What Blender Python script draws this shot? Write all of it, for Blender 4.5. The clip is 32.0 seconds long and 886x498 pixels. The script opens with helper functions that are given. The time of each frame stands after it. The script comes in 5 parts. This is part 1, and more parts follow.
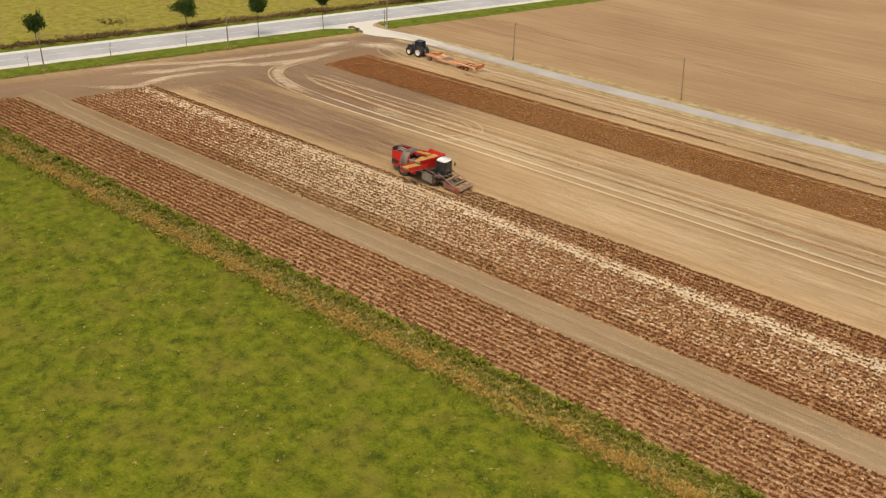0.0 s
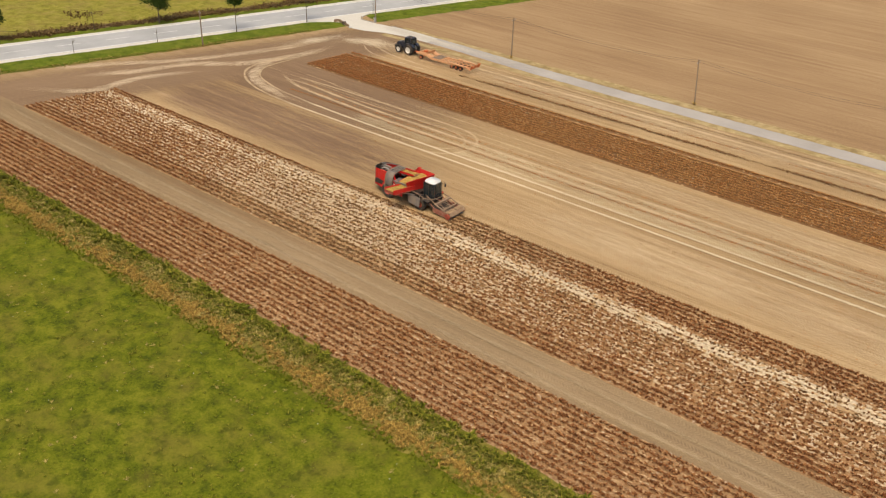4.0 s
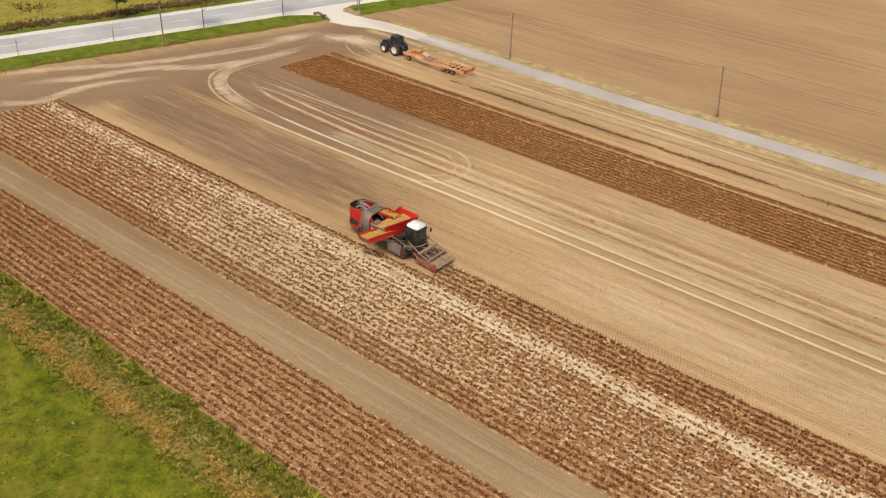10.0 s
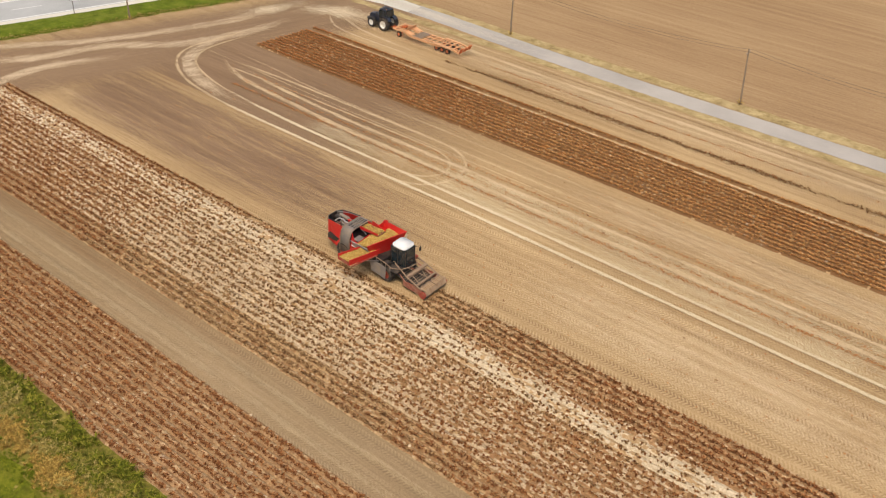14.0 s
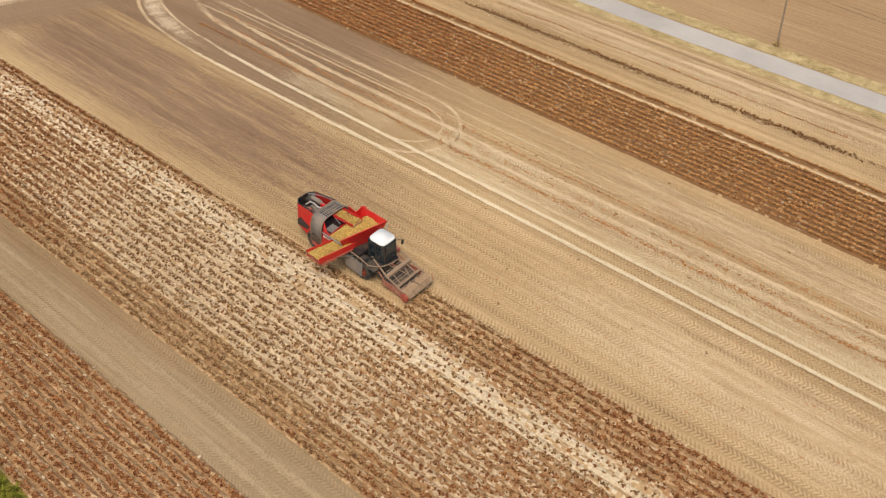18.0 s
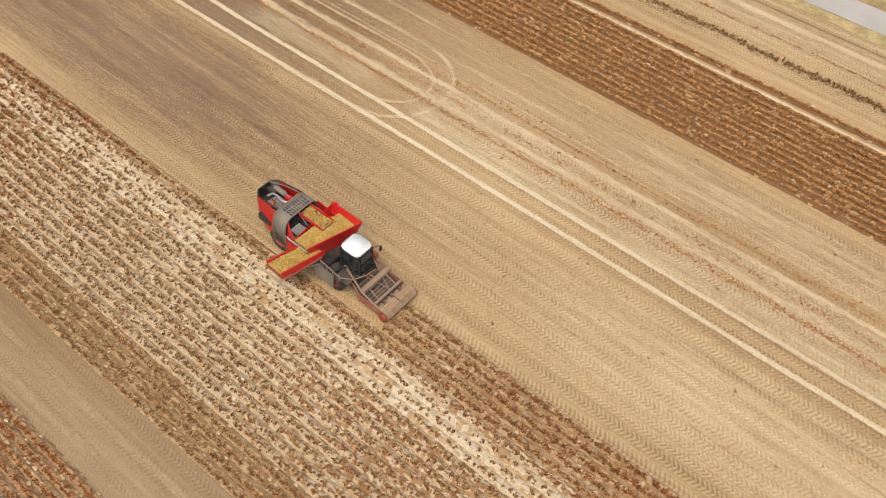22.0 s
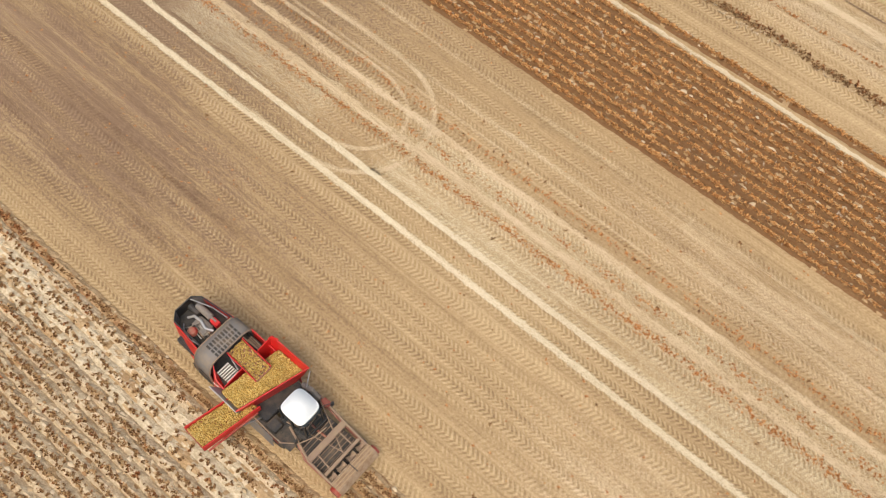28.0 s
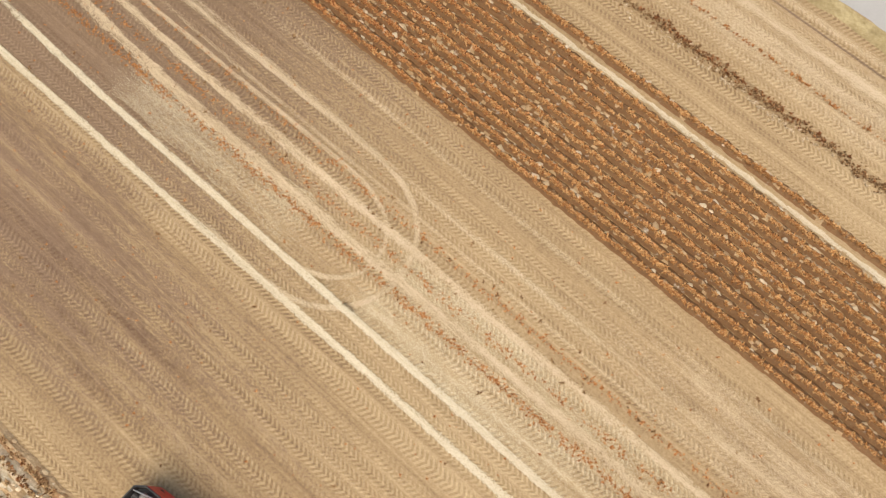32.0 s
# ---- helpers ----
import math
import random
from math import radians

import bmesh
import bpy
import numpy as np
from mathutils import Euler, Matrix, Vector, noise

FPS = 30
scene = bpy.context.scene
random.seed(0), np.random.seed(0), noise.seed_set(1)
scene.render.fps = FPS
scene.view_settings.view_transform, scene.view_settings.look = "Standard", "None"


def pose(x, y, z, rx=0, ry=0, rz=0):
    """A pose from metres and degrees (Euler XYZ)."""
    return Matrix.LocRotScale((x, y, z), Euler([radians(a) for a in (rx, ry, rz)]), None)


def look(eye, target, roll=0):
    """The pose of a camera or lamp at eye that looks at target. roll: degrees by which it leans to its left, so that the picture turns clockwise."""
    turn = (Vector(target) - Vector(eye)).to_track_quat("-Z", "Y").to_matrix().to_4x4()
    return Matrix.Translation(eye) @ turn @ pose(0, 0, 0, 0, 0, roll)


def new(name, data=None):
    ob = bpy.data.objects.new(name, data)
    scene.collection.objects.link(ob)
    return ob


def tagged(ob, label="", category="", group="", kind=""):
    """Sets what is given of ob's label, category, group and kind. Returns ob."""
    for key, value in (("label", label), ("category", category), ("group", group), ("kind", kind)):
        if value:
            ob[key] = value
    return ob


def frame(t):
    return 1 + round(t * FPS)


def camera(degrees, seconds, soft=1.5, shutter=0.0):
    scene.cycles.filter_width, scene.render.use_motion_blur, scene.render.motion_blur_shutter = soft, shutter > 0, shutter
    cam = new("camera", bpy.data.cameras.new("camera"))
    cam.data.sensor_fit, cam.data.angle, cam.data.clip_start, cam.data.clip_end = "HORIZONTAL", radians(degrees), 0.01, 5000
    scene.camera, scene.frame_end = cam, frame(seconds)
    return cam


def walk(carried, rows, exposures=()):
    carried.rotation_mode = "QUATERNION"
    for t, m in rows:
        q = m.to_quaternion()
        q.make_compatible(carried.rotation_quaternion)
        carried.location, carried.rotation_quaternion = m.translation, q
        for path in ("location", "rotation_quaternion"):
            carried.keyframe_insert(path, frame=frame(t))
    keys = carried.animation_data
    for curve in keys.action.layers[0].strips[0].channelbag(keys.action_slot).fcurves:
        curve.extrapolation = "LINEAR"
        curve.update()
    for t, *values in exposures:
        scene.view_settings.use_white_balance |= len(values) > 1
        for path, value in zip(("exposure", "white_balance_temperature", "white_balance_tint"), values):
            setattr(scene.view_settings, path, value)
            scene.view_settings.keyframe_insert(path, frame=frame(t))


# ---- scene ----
# ---- camera: a drone that sinks its gaze while it flies over the field ----
cam = camera(52.61, 32.0, soft=1.15)
PATH = [
    (0, (75.99, -74.78, 52.32), (65.156, -60.954, 42.761), 1.84),
    (0.5, (74.90, -73.20, 52.23), (64.091, -59.388, 42.617), 1.85),
    (1, (73.85, -71.63, 52.18), (63.057, -57.840, 42.511), 1.85),
    (1.5, (72.81, -70.06, 52.16), (62.042, -56.303, 42.434), 1.86),
    (2, (71.79, -68.51, 52.15), (61.042, -54.770, 42.368), 1.88),
    (2.5, (70.78, -66.97, 52.15), (60.052, -53.254, 42.313), 1.90),
    (3, (69.76, -65.47, 52.13), (59.055, -51.772, 42.240), 1.93),
    (3.5, (68.73, -64.01, 52.06), (58.055, -50.334, 42.118), 1.98),
    (4, (67.74, -62.59, 52.00), (57.090, -48.926, 42.011), 2.00),
    (4.5, (66.80, -61.23, 51.97), (56.173, -47.578, 41.935), 1.98),
    (5, (65.89, -59.85, 51.98), (55.276, -46.227, 41.890), 1.94),
    (5.5, (64.97, -58.44, 51.97), (54.374, -44.843, 41.832), 1.92),
    (6, (64.06, -57.02, 51.99), (53.487, -43.453, 41.789), 1.90),
    (6.5, (63.21, -55.61, 52.03), (52.647, -42.073, 41.766), 1.88),
    (7, (62.40, -54.23, 52.07), (51.844, -40.729, 41.746), 1.84),
    (7.5, (61.56, -52.91, 52.09), (51.026, -39.440, 41.715), 1.80),
    (8, (60.68, -51.62, 52.08), (50.167, -38.180, 41.654), 1.80),
    (8.5, (59.78, -50.34, 52.06), (49.287, -36.924, 41.576), 1.81),
    (9, (58.86, -49.07, 52.01), (48.389, -35.671, 41.475), 1.83),
    (9.5, (57.92, -47.80, 51.93), (47.470, -34.424, 41.349), 1.85),
    (10, (56.95, -46.56, 51.86), (46.536, -33.194, 41.232), 1.89),
    (10.5, (55.95, -45.31, 51.81), (45.571, -31.958, 41.126), 1.96),
    (11, (54.93, -44.03, 51.75), (44.584, -30.691, 41.016), 2.06),
    (11.5, (53.90, -42.71, 51.67), (43.596, -29.394, 40.878), 2.16),
    (12, (52.87, -41.35, 51.57), (42.612, -28.073, 40.674), 2.23),
    (12.5, (51.82, -39.95, 51.46), (41.633, -26.737, 40.426), 2.26),
    (13, (50.79, -38.51, 51.32), (40.682, -25.371, 40.126), 2.26),
    (13.5, (49.80, -37.04, 51.16), (39.758, -23.995, 39.808), 2.25),
    (14, (48.84, -35.57, 51.02), (38.872, -22.615, 39.495), 2.22),
    (14.5, (47.93, -34.07, 50.89), (38.026, -21.234, 39.183), 2.18),
    (15, (47.09, -32.58, 50.79), (37.252, -19.865, 38.888), 2.10),
    (15.5, (46.32, -31.07, 50.74), (36.550, -18.499, 38.631), 1.99),
    (16, (45.50, -29.50, 50.70), (35.801, -17.090, 38.374), 1.89),
    (16.5, (44.61, -27.90, 50.66), (34.998, -15.659, 38.096), 1.81),
    (17, (43.69, -26.28, 50.62), (34.172, -14.225, 37.807), 1.75),
    (17.5, (42.75, -24.62, 50.59), (33.337, -12.753, 37.523), 1.67),
    (18, (41.75, -23.02, 50.53), (32.471, -11.356, 37.198), 1.67),
    (18.5, (40.71, -21.43, 50.51), (31.583, -9.984, 36.886), 1.67),
    (19, (39.61, -19.84, 50.50), (30.655, -8.617, 36.581), 1.68),
    (19.5, (38.47, -18.26, 50.48), (29.698, -7.255, 36.263), 1.71),
    (20, (37.30, -16.66, 50.46), (28.729, -5.885, 35.947), 1.76),
    (20.5, (36.12, -15.04, 50.42), (27.745, -4.497, 35.633), 1.85),
    (21, (34.95, -13.42, 50.36), (26.770, -3.105, 35.312), 1.95),
    (21.5, (33.84, -11.82, 50.28), (25.825, -1.713, 34.994), 2.01),
    (22, (32.72, -10.18, 50.21), (24.876, -0.300, 34.698), 2.07),
    (22.5, (31.50, -8.51, 50.19), (23.856, 1.151, 34.431), 2.19),
    (23, (30.16, -6.81, 50.18), (22.744, 2.621, 34.175), 2.41),
    (23.5, (28.74, -5.15, 50.12), (21.583, 4.059, 33.876), 2.73),
    (24, (27.36, -3.60, 49.95), (20.451, 5.421, 33.497), 3.09),
    (24.5, (26.10, -2.14, 49.71), (19.397, 6.722, 33.073), 3.42),
    (25, (24.92, -0.64, 49.50), (18.406, 8.034, 32.699), 3.66),
    (25.5, (23.76, 0.97, 49.42), (17.430, 9.417, 32.433), 3.80),
    (26, (22.59, 2.61, 49.37), (16.451, 10.825, 32.198), 3.93),
    (26.5, (21.44, 4.31, 49.38), (15.488, 12.268, 32.026), 3.99),
    (27, (20.28, 6.00, 49.35), (14.514, 13.708, 31.821), 4.10),
    (27.5, (19.12, 7.62, 49.24), (13.533, 15.117, 31.562), 4.29),
    (28, (17.97, 9.21, 49.09), (12.558, 16.507, 31.270), 4.51),
    (28.5, (16.85, 10.70, 48.89), (11.605, 17.832, 30.955), 4.79),
    (29, (15.74, 12.15, 48.70), (10.647, 19.134, 30.659), 5.10),
    (29.5, (14.59, 13.68, 48.59), (9.665, 20.484, 30.441), 5.37),
    (30, (13.39, 15.36, 48.60), (8.649, 21.924, 30.315), 5.53),
    (30.5, (12.17, 17.11, 48.65), (7.607, 23.423, 30.224), 5.61),
    (31, (10.92, 18.90, 48.71), (6.537, 24.946, 30.153), 5.67),
    (31.5, (9.60, 20.73, 48.82), (5.411, 26.495, 30.135), 5.78),
    (32, (8.16, 22.60, 48.98), (4.204, 28.077, 30.153), 6.02),
]
EXPOSURES = [(0, -0.15, 7500, 10), (8, -0.11, 7350, 10), (13, -0.08, 7150, 10), (20, -0.02, 6800, 8), (27, 0.04, 6600, 7), (32, 0.05, 6500, 6)]
walk(cam, [(t, look(eye, target, roll)) for t, eye, target, roll in PATH], EXPOSURES)


# ---- light: a bright, thinly overcast sky ----
world = bpy.data.worlds.new("sky")
scene.world = world
world.use_nodes = True
wn = world.node_tree.nodes
sky = wn.new("ShaderNodeTexSky")
sky.sky_type = "NISHITA"
sky.sun_disc = False
sky.sun_elevation = radians(65)
sky.sun_rotation = radians(151)
sky.air_density, sky.dust_density, sky.ozone_density = 1.0, 5.0, 1.0
wn["Background"].inputs["Strength"].default_value = 0.15
world.node_tree.links.new(sky.outputs["Color"], wn["Background"].inputs["Color"])
sun_data = bpy.data.lights.new("sun", "SUN")
sun_data.energy, sun_data.angle, sun_data.color = 1.7, radians(35), (1.0, 0.95, 0.86)
sun = new("sun", sun_data)
sun.matrix_world = look((25, -45, 110), (0, 0, 0))


# ---- materials ----
def material(name, rough=0.8, metal=0.0, gloss=0.5):
    m = bpy.data.materials.new(name)
    m.use_nodes = True
    nt = m.node_tree
    b = nt.nodes["Principled BSDF"]
    b.inputs["Roughness"].default_value, b.inputs["Metallic"].default_value = rough, metal
    b.inputs["Specular IOR Level"].default_value = gloss
    return m, nt, b


def coords(nt, scale=(1, 1, 1), turn=0.0):
    """World-sized coordinates: the objects of the setting stand at the origin; turn: the direction of the streaks, in degrees."""
    tc, mp = nt.nodes.new("ShaderNodeTexCoord"), nt.nodes.new("ShaderNodeMapping")
    mp.inputs["Scale"].default_value = scale
    vec = tc.outputs["Object"]
    if turn:
        tn = nt.nodes.new("ShaderNodeMapping")
        tn.inputs["Rotation"].default_value = (0, 0, radians(-turn))
        nt.links.new(vec, tn.inputs["Vector"])
        vec = tn.outputs["Vector"]
    nt.links.new(vec, mp.inputs["Vector"])
    return mp.outputs["Vector"]


def noise_of(nt, vec, scale, detail=4.0, rough=0.6):
    n = nt.nodes.new("ShaderNodeTexNoise")
    n.inputs["Scale"].default_value, n.inputs["Detail"].default_value, n.inputs["Roughness"].default_value = scale, detail, rough
    nt.links.new(vec, n.inputs["Vector"])
    return n.outputs["Fac"]


def ramp(nt, fac, stops):
    r = nt.nodes.new("ShaderNodeValToRGB")
    while len(r.color_ramp.elements) < len(stops):
        r.color_ramp.elements.new(0.5)
    for e, (p, c) in zip(r.color_ramp.elements, stops):
        e.position, e.color = p, (*c, 1)
    nt.links.new(fac, r.inputs["Fac"])
    return r.outputs["Color"]


def mix(nt, fac, a, b, mode="MIX"):
    n = nt.nodes.new("ShaderNodeMix")
    n.data_type, n.blend_type = "RGBA", mode
    for sock, v in ((n.inputs["Factor"], fac), (n.inputs["A"], a), (n.inputs["B"], b)):
        if isinstance(v, (int, float)):
            sock.default_value = v
        elif isinstance(v, tuple):
            sock.default_value = (*v, 1)
        else:
            nt.links.new(v, sock)
    return n.outputs["Result"]


def calc(nt, op, a, b=0.0, c=0.0):
    n = nt.nodes.new("ShaderNodeMath")
    n.operation = op
    for sock, v in zip(n.inputs, (a, b, c)):
        if isinstance(v, (int, float)):
            sock.default_value = v
        else:
            nt.links.new(v, sock)
    return n.outputs[0]


def bump(nt, b, height, strength=0.5, dist=0.05):
    n = nt.nodes.new("ShaderNodeBump")
    n.inputs["Strength"].default_value, n.inputs["Distance"].default_value = strength, dist
    nt.links.new(height, n.inputs["Height"])
    nt.links.new(n.outputs["Normal"], b.inputs["Normal"])


def island(nt):
    return nt.nodes.new("ShaderNodeNewGeometry").outputs["Random Per Island"]


def soil(name, dark, mid, light, treads=0.0, streak=1.0, litter=0.0, over=0.0, turn=0.0):
    """Dry sandy soil: patches, streaks along the driving direction, crumbs, and herringbone tyre treads."""
    m, nt, b = material(name, 0.95, 0.0, 0.1)
    v = coords(nt)
    patches = noise_of(nt, coords(nt, (0.02, 0.05, 1), turn), 1.0, 3)
    lanes = noise_of(nt, coords(nt, (0.006, 0.9, 1), turn), 1.0, 5, 0.7)
    grain = noise_of(nt, v, 9.0, 6, 0.75)
    combed = noise_of(nt, coords(nt, (0.12, 5.5, 1), turn), 1.0, 4, 0.65)
    crumbs = noise_of(nt, v, 2.2, 5, 0.7)
    f = calc(nt, "ADD", calc(nt, "MULTIPLY", patches, 0.5), calc(nt, "MULTIPLY", lanes, 0.5 * streak))
    f = calc(nt, "ADD", f, calc(nt, "MULTIPLY", calc(nt, "SUBTRACT", grain, 0.5), 0.6))
    f = calc(nt, "ADD", f, calc(nt, "MULTIPLY", calc(nt, "SUBTRACT", crumbs, 0.5), 0.3))
    f = calc(nt, "ADD", f, calc(nt, "MULTIPLY", calc(nt, "SUBTRACT", combed, 0.5), 0.45 * streak))
    if streak < 1:
        f = calc(nt, "ADD", f, 0.25 * (1 - streak))
    height = calc(nt, "ADD", grain, crumbs)
    if treads:
        sep = nt.nodes.new("ShaderNodeSeparateXYZ")
        nt.links.new(v, sep.inputs[0])
        # lanes of unequal width: the place across the field is bent by a slow wave
        bent = calc(nt, "ADD", sep.outputs["Y"], calc(nt, "MULTIPLY", calc(nt, "SINE", calc(nt, "MULTIPLY", sep.outputs["Y"], 1.3)), 0.22))
        lane = calc(nt, "DIVIDE", bent, 1.02)
        across = calc(nt, "ABSOLUTE", calc(nt, "SUBTRACT", calc(nt, "FRACT", lane), 0.5))
        shift = calc(nt, "MULTIPLY", calc(nt, "SINE", calc(nt, "MULTIPLY", calc(nt, "FLOOR", lane), 12.9)), 7.0)
        phase = calc(nt, "ADD", calc(nt, "ADD", calc(nt, "MULTIPLY", sep.outputs["X"], 19.0), shift), calc(nt, "MULTIPLY", across, 15.0))
        phase = calc(nt, "ADD", phase, calc(nt, "MULTIPLY", crumbs, 2.2))
        bars = calc(nt, "SINE", phase)
        bars = calc(nt, "MULTIPLY", bars, calc(nt, "SUBTRACT", 1.35, calc(nt, "ABSOLUTE", bars)))
        inside = calc(nt, "LESS_THAN", across, 0.36)
        where = ramp(nt, noise_of(nt, coords(nt, (0.02, 0.75, 1)), 1.0, 3), [(0.38, (0.1, 0.1, 0.1)), (0.6, (1, 1, 1))])
        bars = calc(nt, "MULTIPLY", calc(nt, "MULTIPLY", bars, inside), where)
        f = calc(nt, "ADD", f, calc(nt, "MULTIPLY", bars, 0.33 * treads))
        height = calc(nt, "ADD", height, calc(nt, "MULTIPLY", bars, 1.3 * treads))
    col = ramp(nt, f, [(0.28, dark), (0.5, mid), (0.75, light)])
    if litter:
        bits = ramp(nt, noise_of(nt, v, 4.6, 6, 0.72), [(0.45, (0, 0, 0)), (0.54, (1, 1, 1))])
        col = mix(nt, calc(nt, "MULTIPLY", bits, litter), col, (0.225, 0.13, 0.063))
        white = ramp(nt, noise_of(nt, coords(nt, (1, 1.3, 1)), 1.1, 5, 0.7), [(0.62, (0, 0, 0)), (0.70, (0.7, 0.7, 0.7))])
        col = mix(nt, white, col, (0.70, 0.60, 0.46))
    if over:
        # a film of dust or fresh soil, thinning out where the mesh says so
        att = nt.nodes.new("ShaderNodeAttribute")
        att.attribute_name = "cover"
        low = 0.45 if over < 0.9 else 0.8
        worn = ramp(nt, noise_of(nt, coords(nt, (0.12, 1.1, 1), turn), 1.0, 5, 0.7), [(0.32, (low, low, low)), (0.6, (1, 1, 1))])
        # the edge crumbles away instead of fading evenly
        fine = noise_of(nt, coords(nt, (0.35, 1, 1), turn), 4.5, 5, 0.7)
        edge = calc(nt, "ADD", calc(nt, "MULTIPLY", att.outputs["Fac"], 1.5), calc(nt, "MULTIPLY", calc(nt, "SUBTRACT", fine, 0.5), 1.5))
        edge = calc(nt, "MINIMUM", calc(nt, "MAXIMUM", calc(nt, "SUBTRACT", edge, 0.3), 0.0), 1.0)
        amount = calc(nt, "MULTIPLY", calc(nt, "MULTIPLY", edge, worn), over)
        # the film lies as separate grains: whole or not at all
        speck = ramp(nt, noise_of(nt, coords(nt, (1, 1.4, 1), turn), 17.0, 2, 0.6), [(0.30, (0, 0, 0)), (0.70, (1, 1, 1))])
        nt.links.new(calc(nt, "GREATER_THAN", amount, calc(nt, "ADD", speck, 0.01)), b.inputs["Alpha"])
    nt.links.new(col, b.inputs["Base Color"])
    bump(nt, b, height, 0.6, 0.06)
    return m


SOIL = dict(dark=(0.25, 0.155, 0.078), mid=(0.428, 0.29, 0.149), light=(0.61, 0.445, 0.25), treads=0.7)
HEAD = dict(dark=(0.175, 0.11, 0.0644), mid=(0.276, 0.181, 0.108), light=(0.386, 0.273, 0.17), streak=0.6, turn=71)
M_SOIL = soil("dry_soil", **SOIL)
M_FAR_SOIL = soil("tilled_soil", (0.25, 0.15, 0.078), (0.36, 0.235, 0.125), (0.49, 0.345, 0.192), streak=1.0)
M_PALE = soil("dusty_track", (0.46, 0.32, 0.175), (0.62, 0.46, 0.27), (0.74, 0.59, 0.38), streak=0.3)
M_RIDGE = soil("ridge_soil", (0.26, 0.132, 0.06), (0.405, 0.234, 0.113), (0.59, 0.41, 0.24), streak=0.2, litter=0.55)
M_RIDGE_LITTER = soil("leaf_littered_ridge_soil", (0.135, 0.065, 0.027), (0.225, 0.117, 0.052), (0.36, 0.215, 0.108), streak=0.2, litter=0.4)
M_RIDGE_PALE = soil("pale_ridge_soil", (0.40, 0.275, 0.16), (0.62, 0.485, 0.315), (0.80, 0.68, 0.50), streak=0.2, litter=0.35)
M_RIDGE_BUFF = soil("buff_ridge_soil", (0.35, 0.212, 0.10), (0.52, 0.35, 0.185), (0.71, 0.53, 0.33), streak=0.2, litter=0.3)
M_RIDGE_WHITE = soil("bleached_ridge_soil", (0.46, 0.345, 0.205), (0.67, 0.55, 0.375), (0.81, 0.715, 0.545), streak=0.2, litter=0.3)
M_LANEDUST = soil("gravel_dust_on_the_lane", (0.48, 0.43, 0.35), (0.61, 0.56, 0.48), (0.72, 0.67, 0.59), streak=0.2, over=0.89)
M_GRAVEL = soil("crushed_stone", (0.53, 0.50, 0.43), (0.66, 0.63, 0.55), (0.76, 0.73, 0.65), streak=0.2)


def grassland(name, dark, mid, light, dry):
    m, nt, b = material(name, 0.9, 0.0, 0.1)
    v = coords(nt)
    big, med, fine = noise_of(nt, v, 0.2, 4, 0.6), noise_of(nt, v, 0.55, 4, 0.6), noise_of(nt, v, 4.0, 5, 0.7)
    f = calc(nt, "ADD", calc(nt, "MULTIPLY", med, 0.6), calc(nt, "MULTIPLY", fine, 0.4))
    col = ramp(nt, f, [(0.36, dark), (0.48, mid), (0.62, light)])
    col = mix(nt, ramp(nt, big, [(0.46, (0, 0, 0)), (0.68, (0.6, 0.6, 0.6))]), col, dry)
    spots = ramp(nt, noise_of(nt, v, 0.85, 2, 0.5), [(0.55, (0, 0, 0)), (0.72, (0.6, 0.6, 0.6))])
    col = mix(nt, spots, col, dark)
    nt.links.new(col, b.inputs["Base Color"])
    bump(nt, b, f, 0.8, 0.15)
    return m


M_MEADOW = grassland("meadow_grass", (0.038, 0.056, 0.007), (0.115, 0.14, 0.009), (0.205, 0.21, 0.02), (0.20, 0.165, 0.03))
M_VERGE = grassland("verge_grass", (0.06, 0.085, 0.008), (0.11, 0.15, 0.012), (0.18, 0.21, 0.025), (0.17, 0.18, 0.03))
M_PASTURE = grassland("dry_pasture", (0.16, 0.15, 0.02), (0.25, 0.23, 0.035), (0.34, 0.30, 0.07), (0.28, 0.20, 0.07))
M_STRAW = grassland("straw_grass", (0.23, 0.165, 0.07), (0.39, 0.29, 0.135), (0.55, 0.43, 0.225), (0.47, 0.355, 0.185))

M_OCHREGROUND = grassland("weedy_ground", (0.085, 0.085, 0.015), (0.185, 0.165, 0.032), (0.33, 0.27, 0.065), (0.24, 0.175, 0.045))
M_HEADLAND = soil("headland_soil", **HEAD, over=1.0)
M_DUG = soil("freshly_dug_soil", (0.165, 0.10, 0.06), (0.25, 0.159, 0.097), (0.36, 0.24, 0.15), treads=0.5, over=0.88)
M_RUT = soil("dark_rut_soil", (0.18, 0.11, 0.066), (0.26, 0.168, 0.10), (0.36, 0.245, 0.155), treads=0.5, over=0.95)
PALE = ((0.48, 0.34, 0.20), (0.63, 0.475, 0.29), (0.74, 0.59, 0.40))
M_FAINT = soil("faint_track", *PALE, over=0.55)
M_LOOP = soil("turning_loop_dust", *PALE, over=0.88)
M_RING = soil("faint_loop_dust", *PALE, over=0.72)
M_BAND = soil("pale_dusty_band", *PALE, treads=0.6, over=0.58)
M_SAND = soil("pale_dusty_sand", (0.52, 0.405, 0.255), (0.67, 0.545, 0.37), (0.78, 0.665, 0.49), treads=0.4, over=0.82)
M_TRACK = soil("dusty_wheel_track", (0.50, 0.39, 0.24), (0.68, 0.56, 0.37), (0.80, 0.69, 0.49), over=0.93)
M_WHITISH = soil("bleached_dust", (0.47, 0.36, 0.215), (0.64, 0.525, 0.335), (0.77, 0.67, 0.465), treads=0.6, over=0.5)
M_FURROW = soil("pale_furrow_dust", (0.50, 0.385, 0.235), (0.66, 0.54, 0.365), (0.78, 0.68, 0.50), over=0.95)
